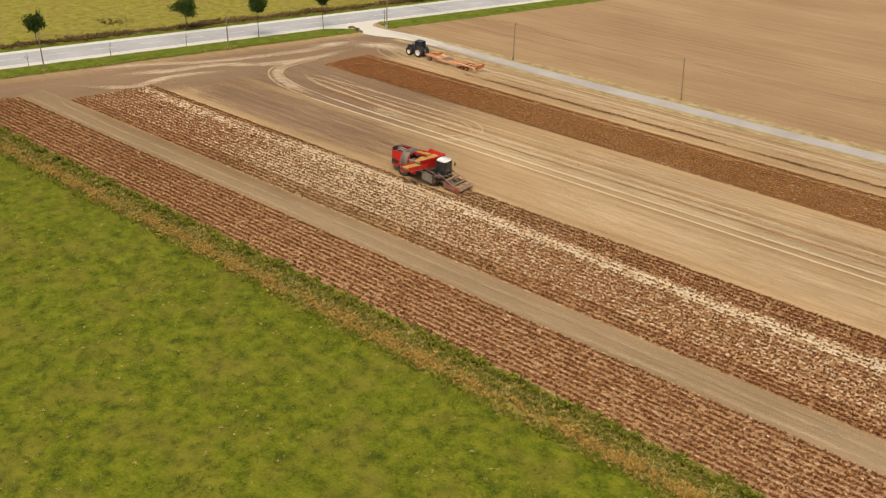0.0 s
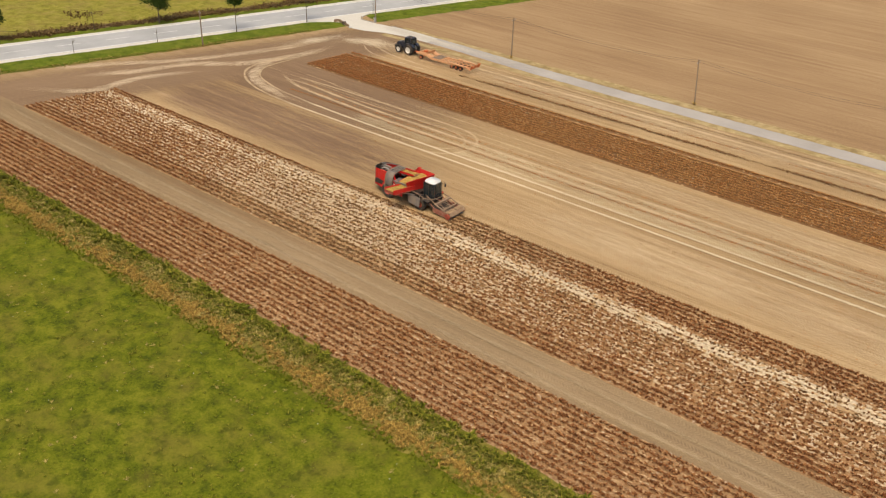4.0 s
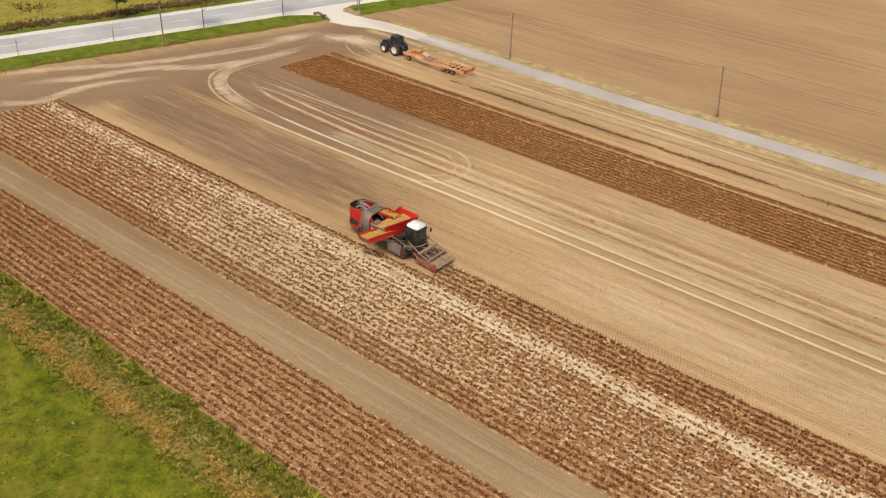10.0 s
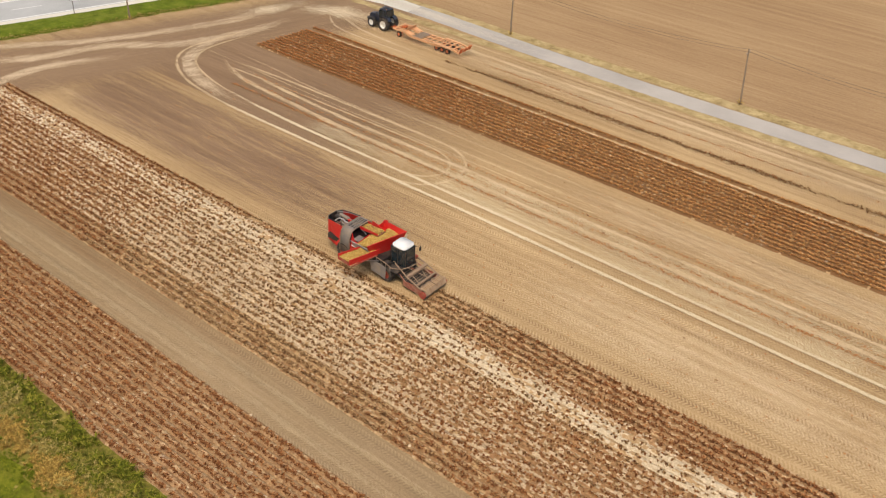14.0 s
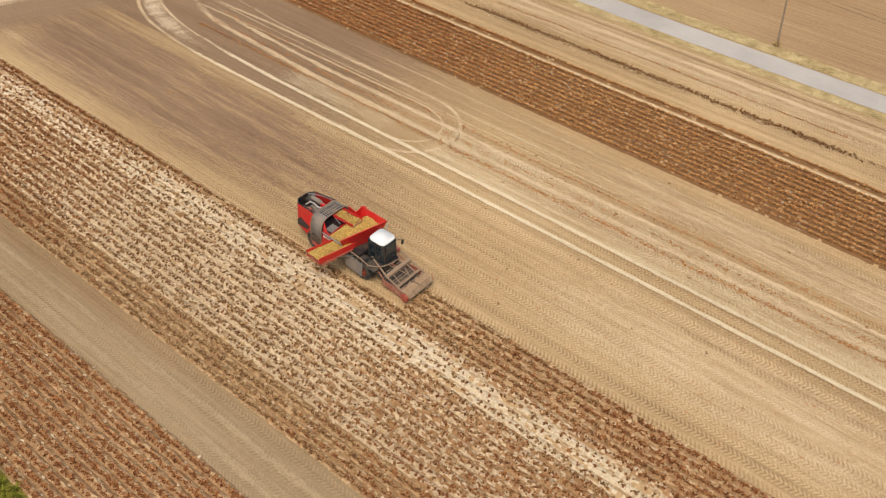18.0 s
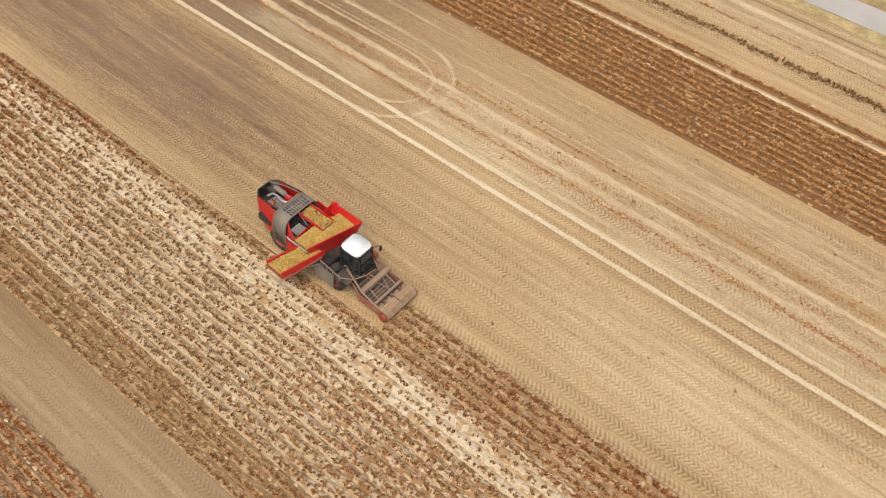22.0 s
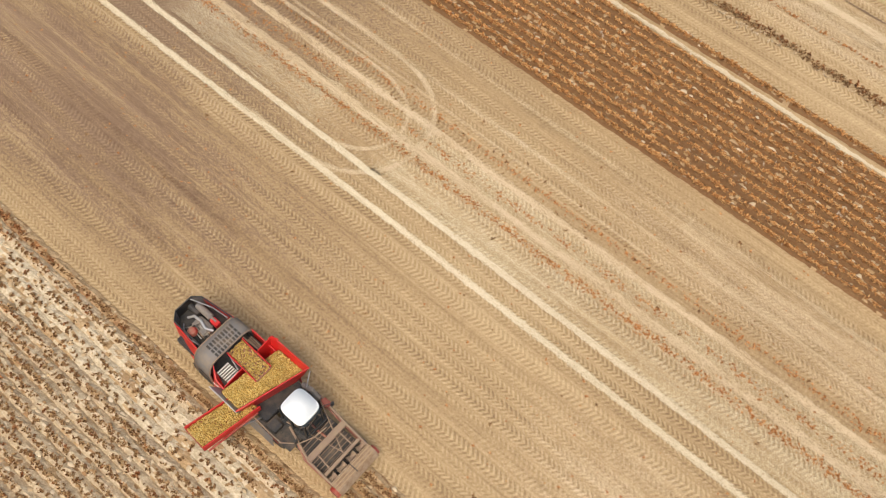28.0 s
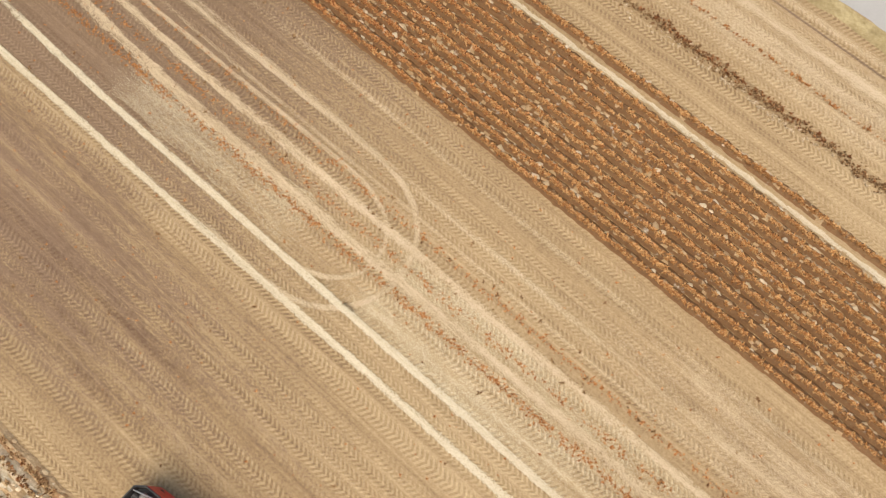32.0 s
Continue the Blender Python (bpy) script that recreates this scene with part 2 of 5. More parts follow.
M_SMEAR = soil("dusty_turning_marks", (0.48, 0.355, 0.225), (0.62, 0.475, 0.315), (0.74, 0.60, 0.43), over=0.75, turn=71)
PATHSOIL = dict(dark=(0.207, 0.141, 0.0799), mid=(0.31, 0.217, 0.12), light=(0.428, 0.31, 0.188), streak=0.8, treads=0.5)
M_PATH = soil("trodden_path", **PATHSOIL)
M_PATHTRACK = soil("path_wheel_track", (0.338, 0.244, 0.141), (0.432, 0.32, 0.188), (0.536, 0.404, 0.254), over=0.7)
M_DAMP = soil("damp_path_edge", (0.21, 0.13, 0.068), (0.30, 0.195, 0.103), (0.41, 0.285, 0.16), treads=0.8, over=0.85)


def leafy(name, stops, rough=0.85):
    """Many small leaves or stalks: each island takes a shade of its own."""
    m, nt, b = material(name, rough, 0.0, 0.1)
    col = ramp(nt, island(nt), stops)
    col = mix(nt, 0.35, col, ramp(nt, noise_of(nt, coords(nt), 3.0, 3), [(0.3, (0.5, 0.5, 0.5)), (0.7, (1.3, 1.3, 1.3))]), "MULTIPLY")
    nt.links.new(col, b.inputs["Base Color"])
    return m


M_HAULM = leafy("withered_haulm", [(0.0, (0.105, 0.037, 0.014)), (0.5, (0.25, 0.092, 0.033)), (1.0, (0.45, 0.225, 0.092))])
M_FLECK = leafy("haulm_shreds", [(0.0, (0.12, 0.054, 0.022)), (0.5, (0.265, 0.14, 0.06)), (1.0, (0.46, 0.30, 0.145))])
M_HAULM_DRY = leafy("sun_dried_haulm", [(0.0, (0.26, 0.10, 0.03)), (0.5, (0.49, 0.225, 0.075)), (1.0, (0.72, 0.44, 0.185))])
M_HAULM_RED = leafy("rusty_haulm", [(0.0, (0.21, 0.066, 0.02)), (0.5, (0.46, 0.18, 0.057)), (1.0, (0.66, 0.35, 0.14))])
M_CRUST = leafy("dry_soil_crust", [(0.0, (0.42, 0.28, 0.15)), (0.5, (0.57, 0.42, 0.25)), (1.0, (0.72, 0.58, 0.40))], 0.95)
M_WEED = leafy("green_weeds", [(0.0, (0.08, 0.09, 0.014)), (0.5, (0.17, 0.165, 0.028)), (1.0, (0.32, 0.275, 0.055))])
M_DEEPWEED = leafy("deep_green_weeds", [(0.0, (0.065, 0.08, 0.008)), (0.6, (0.165, 0.175, 0.018)), (1.0, (0.33, 0.29, 0.045))])
M_OCHRE = leafy("ochre_weeds", [(0.0, (0.25, 0.145, 0.032)), (0.6, (0.42, 0.265, 0.062)), (1.0, (0.57, 0.40, 0.115))])
M_STRAWLEAF = leafy("straw_blades", [(0.0, (0.26, 0.22, 0.055)), (0.6, (0.40, 0.31, 0.09)), (1.0, (0.54, 0.43, 0.16))])
M_LEAF = leafy("tree_leaves", [(0.0, (0.02, 0.04, 0.008)), (0.6, (0.045, 0.08, 0.014)), (1.0, (0.09, 0.13, 0.025))])
M_HEDGE = leafy("dry_hedge", [(0.0, (0.10, 0.058, 0.024)), (0.6, (0.19, 0.115, 0.045)), (1.0, (0.31, 0.225, 0.085))])
M_GRASS = leafy("grass_blades", [(0.0, (0.10, 0.13, 0.010)), (0.6, (0.15, 0.175, 0.013)), (1.0, (0.22, 0.225, 0.022))])


def plain(name, color, rough=0.5, metal=0.0, dirt=0.25, dust=(0.35, 0.25, 0.15), scale=1.5):
    """Paint, rubber or metal with a film of field dust in patches."""
    m, nt, b = material(name, rough, metal)
    v = coords(nt)
    film = ramp(nt, noise_of(nt, v, scale, 5, 0.7), [(0.42, (0, 0, 0)), (0.75, (dirt * 2, dirt * 2, dirt * 2))])
    col = mix(nt, film, color, dust)
    nt.links.new(col, b.inputs["Base Color"])
    r = calc(nt, "MULTIPLY_ADD", noise_of(nt, v, 6.0, 3), 0.25, rough - 0.12)
    nt.links.new(r, b.inputs["Roughness"])
    return m


def asphalt(name, a, b_, c):
    m, nt, b = material(name, 0.85)
    v = coords(nt)
    f = calc(nt, "ADD", calc(nt, "MULTIPLY", noise_of(nt, v, 0.12, 4), 0.6), calc(nt, "MULTIPLY", noise_of(nt, v, 12.0, 4, 0.8), 0.4))
    nt.links.new(ramp(nt, f, [(0.35, a), (0.5, b_), (0.65, c)]), b.inputs["Base Color"])
    bump(nt, b, noise_of(nt, v, 40.0, 3), 0.3, 0.01)
    return m


M_ASPHALT = asphalt("worn_asphalt", (0.34, 0.345, 0.34), (0.415, 0.42, 0.412), (0.49, 0.495, 0.485))
M_LANE = asphalt("narrow_lane_asphalt", (0.36, 0.33, 0.295), (0.43, 0.395, 0.355), (0.49, 0.455, 0.41))
M_LINE = plain("road_paint", (0.75, 0.75, 0.72), 0.7, dirt=0.2, dust=(0.4, 0.4, 0.38))
M_RED = plain("red_paint", (0.60, 0.016, 0.014), 0.4, dirt=0.08)
M_DARKRED = plain("dusty_red_paint", (0.36, 0.035, 0.022), 0.55, dirt=0.35)
M_BLACK = plain("black_plastic", (0.02, 0.02, 0.021), 0.5, dirt=0.12)
M_RUBBER = plain("tyre_rubber", (0.025, 0.024, 0.023), 0.8, dirt=0.25)
M_STEEL = plain("worn_steel", (0.42, 0.40, 0.38), 0.4, 0.8, dirt=0.3)
M_DUSTY = plain("dust_caked_steel", (0.30, 0.20, 0.135), 0.8, 0.1, dirt=0.5)
M_WHITE = plain("white_paint", (0.82, 0.82, 0.80), 0.6, dirt=0.05)
M_GREY = plain("grey_cover", (0.20, 0.175, 0.155), 0.7, dirt=0.3)
M_ORANGE = plain("orange_paint", (0.74, 0.40, 0.20), 0.5, dirt=0.3, dust=(0.55, 0.33, 0.18))
M_ORANGE_DARK = plain("rusty_orange_paint", (0.62, 0.15, 0.04), 0.55, dirt=0.2)
M_NAVY = plain("dark_blue_paint", (0.016, 0.028, 0.055), 0.3, dirt=0.12)
M_WOOD = plain("weathered_wood", (0.27, 0.20, 0.14), 0.85, dirt=0.3, dust=(0.36, 0.28, 0.2))
M_BARK = plain("tree_bark", (0.10, 0.075, 0.05), 0.9, dirt=0.3)
M_CONCRETE = plain("concrete", (0.42, 0.40, 0.36), 0.85, dirt=0.3)
M_POTATO = leafy("potatoes", [(0.0, (0.42, 0.25, 0.06)), (0.5, (0.56, 0.36, 0.10)), (1.0, (0.68, 0.50, 0.18))], 0.7)
M_POTATOBED = soil("potato_bed", (0.30, 0.18, 0.05), (0.42, 0.27, 0.08), (0.52, 0.36, 0.12), streak=0.2)
M_BLACKDUST = plain("dusty_black_steel", (0.05, 0.042, 0.036), 0.8, dirt=0.45, dust=(0.2, 0.14, 0.09))
M_PALEGREY = plain("pale_worn_steel", (0.42, 0.41, 0.40), 0.5, 0.2, dirt=0.3)
M_CREAM = plain("cream_rim_paint", (0.80, 0.78, 0.71), 0.45, dirt=0.08)
M_DUSTRED = plain("dust_caked_red_paint", (0.30, 0.085, 0.055), 0.75, dirt=0.5, dust=(0.40, 0.27, 0.17), scale=3.0)
M_MAT = plain("worn_brown_mat", (0.30, 0.19, 0.11), 0.9, dirt=0.5, dust=(0.48, 0.36, 0.24), scale=3.0)
M_STRAWBAR = plain("straw_caked_bar", (0.46, 0.31, 0.17), 0.9, dirt=0.3)
m_glass, nt_, b_ = material("tinted_glass", 0.05)
b_.inputs["Base Color"].default_value = (0.02, 0.03, 0.035, 1)
b_.inputs["Specular IOR Level"].default_value = 0.8
M_GLASS = m_glass


# ---- mesh helpers ----
rng = np.random.default_rng(7)


def mesh_from(name, verts, faces, mat, smooth=False):
    me = bpy.data.meshes.new(name)
    me.from_pydata(verts, [], faces)
    me.materials.append(mat)
    if smooth:
        me.polygons.foreach_set("use_smooth", [True] * len(me.polygons))
    me.update()
    return me


def fast_mesh(name, verts, tris, mat):
    """A large mesh of triangles from arrays."""
    me = bpy.data.meshes.new(name)
    v, f = np.asarray(verts, np.float32), np.asarray(tris, np.int32)
    me.vertices.add(len(v))
    me.vertices.foreach_set("co", v.ravel())
    me.loops.add(f.size)
    me.loops.foreach_set("vertex_index", f.ravel())
    me.polygons.add(len(f))
    me.polygons.foreach_set("loop_start", np.arange(0, f.size, 3, dtype=np.int32))
    me.polygons.foreach_set("loop_total", np.full(len(f), 3, np.int32))
    me.materials.append(mat)
    me.update(calc_edges=True)
    me.validate()
    return me


def part(name, bm, mat, parent=None, label="", smooth=False):
    """Links a bmesh as one mesh object under a thing or a part."""
    me = bpy.data.meshes.new(name)
    bm.to_mesh(me)
    bm.free()
    if smooth:
        me.polygons.foreach_set("use_smooth", [True] * len(me.polygons))
    me.materials.append(mat)
    ob = new(name, me)
    ob.parent = parent
    return tagged(ob, label)


def put(name, me, parent=None, label=""):
    ob = new(name, me)
    ob.parent = parent
    return tagged(ob, label)


def root(name, m, label, category, group="", kind=""):
    ob = new(name)
    ob.matrix_world = m
    return tagged(ob, label, category, group, kind)


def wobble(x, seed, scale):
    """A smooth uneven line along x."""
    return sum(a * np.sin(x * k * scale + seed * (3.1 + n)) for n, (a, k) in enumerate(((1, 1), (0.6, 2.7), (0.4, 6.1), (0.25, 13.7)))) / 2.25


def sheet(name, x0, x1, y0, y1, z, mat, label, category, ragged=(0, 0), step=1.0, seed=1.0):
    """A strip of ground along x with uneven long edges."""
    xs = np.arange(x0, x1 + step, step)
    lo, hi = y0 + ragged[0] * wobble(xs, seed, 0.7), y1 + ragged[1] * wobble(xs, seed + 5, 0.7)
    n = len(xs)
    verts = np.concatenate([np.c_[xs, lo, np.full(n, z)], np.c_[xs, hi, np.full(n, z)]])
    faces = [(i, i + 1, n + i + 1, n + i) for i in range(n - 1)]
    return tagged(new(name, mesh_from(name, verts.tolist(), faces, mat)), label, category, kind="structure")


def ribbon(name, points, width, z, mat, label, category, ragged=0.0, seed=1.0, step=0.8, parent=None, soft=False, fade_over=4.0, even=False):
    """A band of the given width along a line of points; soft: a film of dust that thins out to its edges."""
    p = np.array(points, float)
    d = np.r_[0, np.cumsum(np.hypot(*np.diff(p, axis=0).T))]
    t = np.arange(0, d[-1] + step, step).clip(0, d[-1])
    x, y = np.interp(t, d, p[:, 0]), np.interp(t, d, p[:, 1])
    k = max(1, int(2.5 / step))
    if len(points) > 2:
        for _ in range(2):
            pad = np.pad(np.c_[x, y], ((k, k), (0, 0)), "reflect", reflect_type="odd")
            sm = np.stack([np.convolve(pad[:, c], np.ones(2 * k + 1) / (2 * k + 1), "valid") for c in (0, 1)], 1)
            x, y = sm[:, 0], sm[:, 1]
    tx, ty = np.gradient(x), np.gradient(y)
    l = np.hypot(tx, ty) + 1e-9
    a = width / 2 + ragged * wobble(t, seed, 1.3)
    b = width / 2 + ragged * wobble(t, seed + 4, 1.3)
    n = len(t)
    rows, cover = [], []
    for u in (0.0, 0.25, 0.5, 0.75, 1.0) if soft else (0.0, 1.0):
        o = a + (-b - a) * u
        rows.append(np.c_[x - ty / l * o, y + tx / l * o, np.full(n, z)])
        fade = np.minimum(1, np.minimum(t / min(14.0, fade_over), (d[-1] - t) / fade_over))
        cover.append(fade * (1.0 if u == 0.5 or even else 0.75 if 0 < u < 1 else 0.0))
    verts = np.concatenate(rows)
    faces = [((k + 1) * n + i, (k + 1) * n + i + 1, k * n + i + 1, k * n + i) for k in range(len(rows) - 1) for i in range(n - 1)]
    me = mesh_from(name, verts.tolist(), faces, mat)
    if soft:
        me.attributes.new("cover", "FLOAT", "POINT").data.foreach_set("value", np.concatenate(cover).astype(np.float32))
    ob = new(name, me)
    ob.parent = parent
    return tagged(ob, label, category, kind="structure")


def clump(blades, seed, spread=0.5, droop=0.35, width=0.16):
    """A tuft of bent blades, one unit high: vertices and triangles."""
    r = np.random.default_rng(seed)
    v, f = [], []
    for i in range(blades):
        a = r.uniform(0, 2 * math.pi)
        tilt = r.uniform(0.1, 1.0) * spread
        h = r.uniform(0.6, 1.0)
        base = np.array([r.uniform(-0.12, 0.12), r.uniform(-0.12, 0.12), 0])
        out = np.array([math.cos(a), math.sin(a), 0])
        side = np.array([-math.sin(a), math.cos(a), 0]) * width * r.uniform(0.6, 1.2)
        mid = base + out * tilt * 0.6 + np.array([0, 0, h * 0.75])
        tip = base + out * (tilt + droop) + np.array([0, 0, h * r.uniform(0.5, 1.0)])
        k = len(v)
        v += [base - side * 0.4, base + side * 0.4, mid + side, mid - side, tip]
        f += [(k, k + 1, k + 2), (k, k + 2, k + 3), (k + 3, k + 2, k + 4)]
    return np.array(v), np.array(f)


def scatter(name, xyz, size, templates, mat, flat=1.0):
    """Turned and scaled copies of a few templates, joined into one mesh."""
    out_v, out_f, k = [], [], 0
    pick = rng.integers(0, len(templates), len(xyz))
    ang = rng.uniform(0, 2 * math.pi, len(xyz))
    for i, (tv, tf) in enumerate(templates):
        sel = pick == i
        c, s = np.cos(ang[sel])[:, None], np.sin(ang[sel])[:, None]
        sc = np.asarray(size)[sel][:, None]
        x = (tv[None, :, 0] * c - tv[None, :, 1] * s) * sc
        y = (tv[None, :, 0] * s + tv[None, :, 1] * c) * sc
        z = tv[None, :, 2] * sc * flat
        v = np.stack([x, y, z], -1) + np.asarray(xyz)[sel][:, None, :]
        n = v.shape[0]
        out_v.append(v.reshape(-1, 3))
        out_f.append((tf[None] + (np.arange(n) * len(tv))[:, None, None] + k).reshape(-1, 3))
        k += n * len(tv)
    return fast_mesh(name, np.concatenate(out_v), np.concatenate(out_f), mat)


# ---- the ground, one sheet to the horizon, with the strips of land on it ----
# x runs along the potato rows, y across them; the road crosses the far end of the field.
def ground_mesh():
    n = 2500.0
    return mesh_from("ground", [(-n, -n, 0), (n, -n, 0), (n, n, 0), (-n, n, 0)], [(0, 1, 2, 3)], M_SOIL)


tagged(new("ground", ground_mesh()), "tan harvested field of dry sandy soil with tyre treads", "field", kind="structure")
ROAD_DIR = Vector((0.329, 0.944, 0)).normalized()
ROAD_N = Vector((-ROAD_DIR.y, ROAD_DIR.x, 0))


def road_point(along, out):
    """A place by the main road: metres along it from the field's corner, and metres out from its near edge."""
    p = Vector((-88.3, 0.1, 0)) + ROAD_DIR * along + ROAD_N * out
    return (p.x, p.y)


sheet("meadow", -260, 320, -400, -19.2, 0.02, M_MEADOW, "green meadow with clover and dry patches", "meadow", (0, 0.7), seed=2)
ribbon("pasture", [road_point(-400, 212), road_point(600, 212)], 400, 0.02, M_PASTURE, "yellow-green dry pasture beyond the road", "pasture", step=20)
sheet("far_field", -58, 500, 73.0, 600, 0.024, M_FAR_SOIL, "bare brown tilled field beyond the lane", "field", (0.3, 0), seed=3)
ribbon("main_road", [road_point(-300, 5.0), road_point(500, 5.0)], 8.6, 0.05, M_ASPHALT, "grey asphalt country road with a dashed line", "road", step=10)
ribbon("road_shoulder", [road_point(-300, 0.1), road_point(500, 0.1)], 1.5, 0.044, M_GRAVEL, "pale gravel road shoulder", "shoulder", 0.15, step=1.0)
ribbon("road_shoulder", [road_point(-300, 9.8), road_point(500, 9.8)], 1.4, 0.044, M_GRAVEL, "pale gravel road shoulder", "shoulder", 0.15, seed=2, step=1.0)
ribbon("lane", [(-52, 70.3), (-45, 70.3), (-33, 70.0), (-20, 69.3), (0, 69.0), (40, 69.3), (320, 69.3)], 3.5, 0.05, M_LANE, "narrow grey asphalt farm lane", "lane", 0.08)

# verges, lines and tracks on the ground
ribbon("headland", [road_point(-80, -17.5), road_point(84, -17.5)], 26, 0.003, M_HEADLAND, "bare brown headland with turning marks", "headland", 0.4, seed=2, soft=True)
ribbon("dug_soil", [(-63, 21.0), (20, 22.2)], 18.4, 0.0040, M_DUG, "darker freshly dug soil behind the harvester", "soil", seed=12, soft=True, fade_over=40.0)
ribbon("dug_soil", [(-60, 36.2), (9, 36.2)], 15.4, 0.0050, M_RUT, "brown dug soil between the pale wheel tracks", "soil", seed=14, soft=True, fade_over=40.0, even=True)
ribbon("ditch_bank", [road_point(-120, 14.4), road_point(260, 14.4)], 2.2, 0.045, M_DUG, "brown bare bank of the roadside ditch", "bank", 0.3, seed=41, soft=True, even=True)
ribbon("pale_band", [(-6.5, 33.0), (130, 33.5)], 4.8, 0.0078, M_WHITISH, "pale dusty band of dry soil", "soil", 0.2, seed=34, soft=True, fade_over=4.0, even=True)
ribbon("pale_band", [(6, 23.4), (130, 23.4)], 13.0, 0.0072, M_BAND, "pale dusty band of dry soil", "soil", 0.3, seed=33, soft=True, fade_over=30.0)
ribbon("pale_band", [(0, 39.4), (130, 39.4)], 6.5, 0.0073, M_BAND, "pale dusty band of dry soil", "soil", 0.3, seed=36, soft=True, fade_over=30.0)
ribbon("pale_band", [(-51, 61.6), (130, 62.2)], 8.0, 0.0074, M_BAND, "pale dusty band of dry soil", "soil", 0.3, seed=35, soft=True, fade_over=6.0)
sheet("field_path", -72, 320, -5.6, -0.6, 0.004, M_PATH, "pale trodden path between potato rows", "path", (0.15, 0.15), seed=13)
ribbon("damp_strip", [(-66, -1.3), (-20, -1.3), (16, -1.3)], 2.0, 0.0095, M_DAMP, "darker soil edge along the potato rows", "soil", 0.15, seed=14, soft=True, fade_over=20.0)
ribbon("road_verge", [road_point(-300, -3.6), road_point(71.5, -3.6)], 6.0, 0.03, M_VERGE, "mown green grass verge along the road", "verge", 0.35, seed=4)
ribbon("road_verge", [road_point(78.5, -3.4), road_point(500, -3.4)], 6.4, 0.03, M_VERGE, "mown green grass verge along the road", "verge", 0.35, seed=6)
ribbon("far_verge", [road_point(-300, 11.6), road_point(500, 11.6)], 2.4, 0.034, M_VERGE, "green grass strip behind the road", "verge", 0.3, seed=8)
sheet("lane_verge", -50, 320, 65.9, 67.4, 0.032, M_STRAW, "yellowed grass edge of the lane", "verge", (0.3, 0.15), seed=5)
sheet("lane_verge", -50, 320, 71.1, 73.2, 0.036, M_STRAW, "yellowed grass edge of the lane", "verge", (0.1, 0.3), seed=6)
sheet("weed_verge", -140, 320, -19.9, -14.5, 0.03, M_OCHREGROUND, "rough verge of weeds and dry grass", "verge", (0.5, 0.2), seed=7)
drive = [road_point(61, 0.9), road_point(66, -0.8), road_point(69.5, -2.2), road_point(71.5, -3.6), (-57.6, 65.0), (-54, 65.6), (-50, 67.4), (-45.5, 68.3), (-40, 68.35), (-40, 71.7), (-46, 72.1), (-52, 71.6), (-56.6, 70.9), road_point(76.2, -3.4), road_point(77.2, -1.6), road_point(80, -0.2), road_point(85, 0.9)]
tagged(new("driveway", mesh_from("driveway", [(x, y, 0.056) for x, y in drive], [tuple(range(len(drive)))], M_GRAVEL)), "pale gravel entrance from the road to the lane", "driveway", kind="structure")
ribbon("lane_dust", [(-62, 71.0), (-52, 70.3), (-45, 70.2), (-33, 70.0), (-20, 69.3), (6, 69.0)], 3.4, 0.062, M_LANEDUST, "pale gravel dust carried onto the lane", "dust", 0.1, seed=8, soft=True, fade_over=44.0)
lines = tagged(new("lane_marking"), "white dashed and edge lines painted on the road", "road marking", kind="structure")
for i in range(-20, 42):
    ribbon("dash", [road_point(i * 9.0, 5.0), road_point(i * 9.0 + 4.5, 5.0)], 0.18, 0.060, M_LINE, "", "", step=4.5, parent=lines)
for out in (1.0, 9.0):
    ribbon("edge_line", [road_point(-180, out), road_point(400, out)], 0.36, 0.060, M_LINE, "", "", step=20, parent=lines)

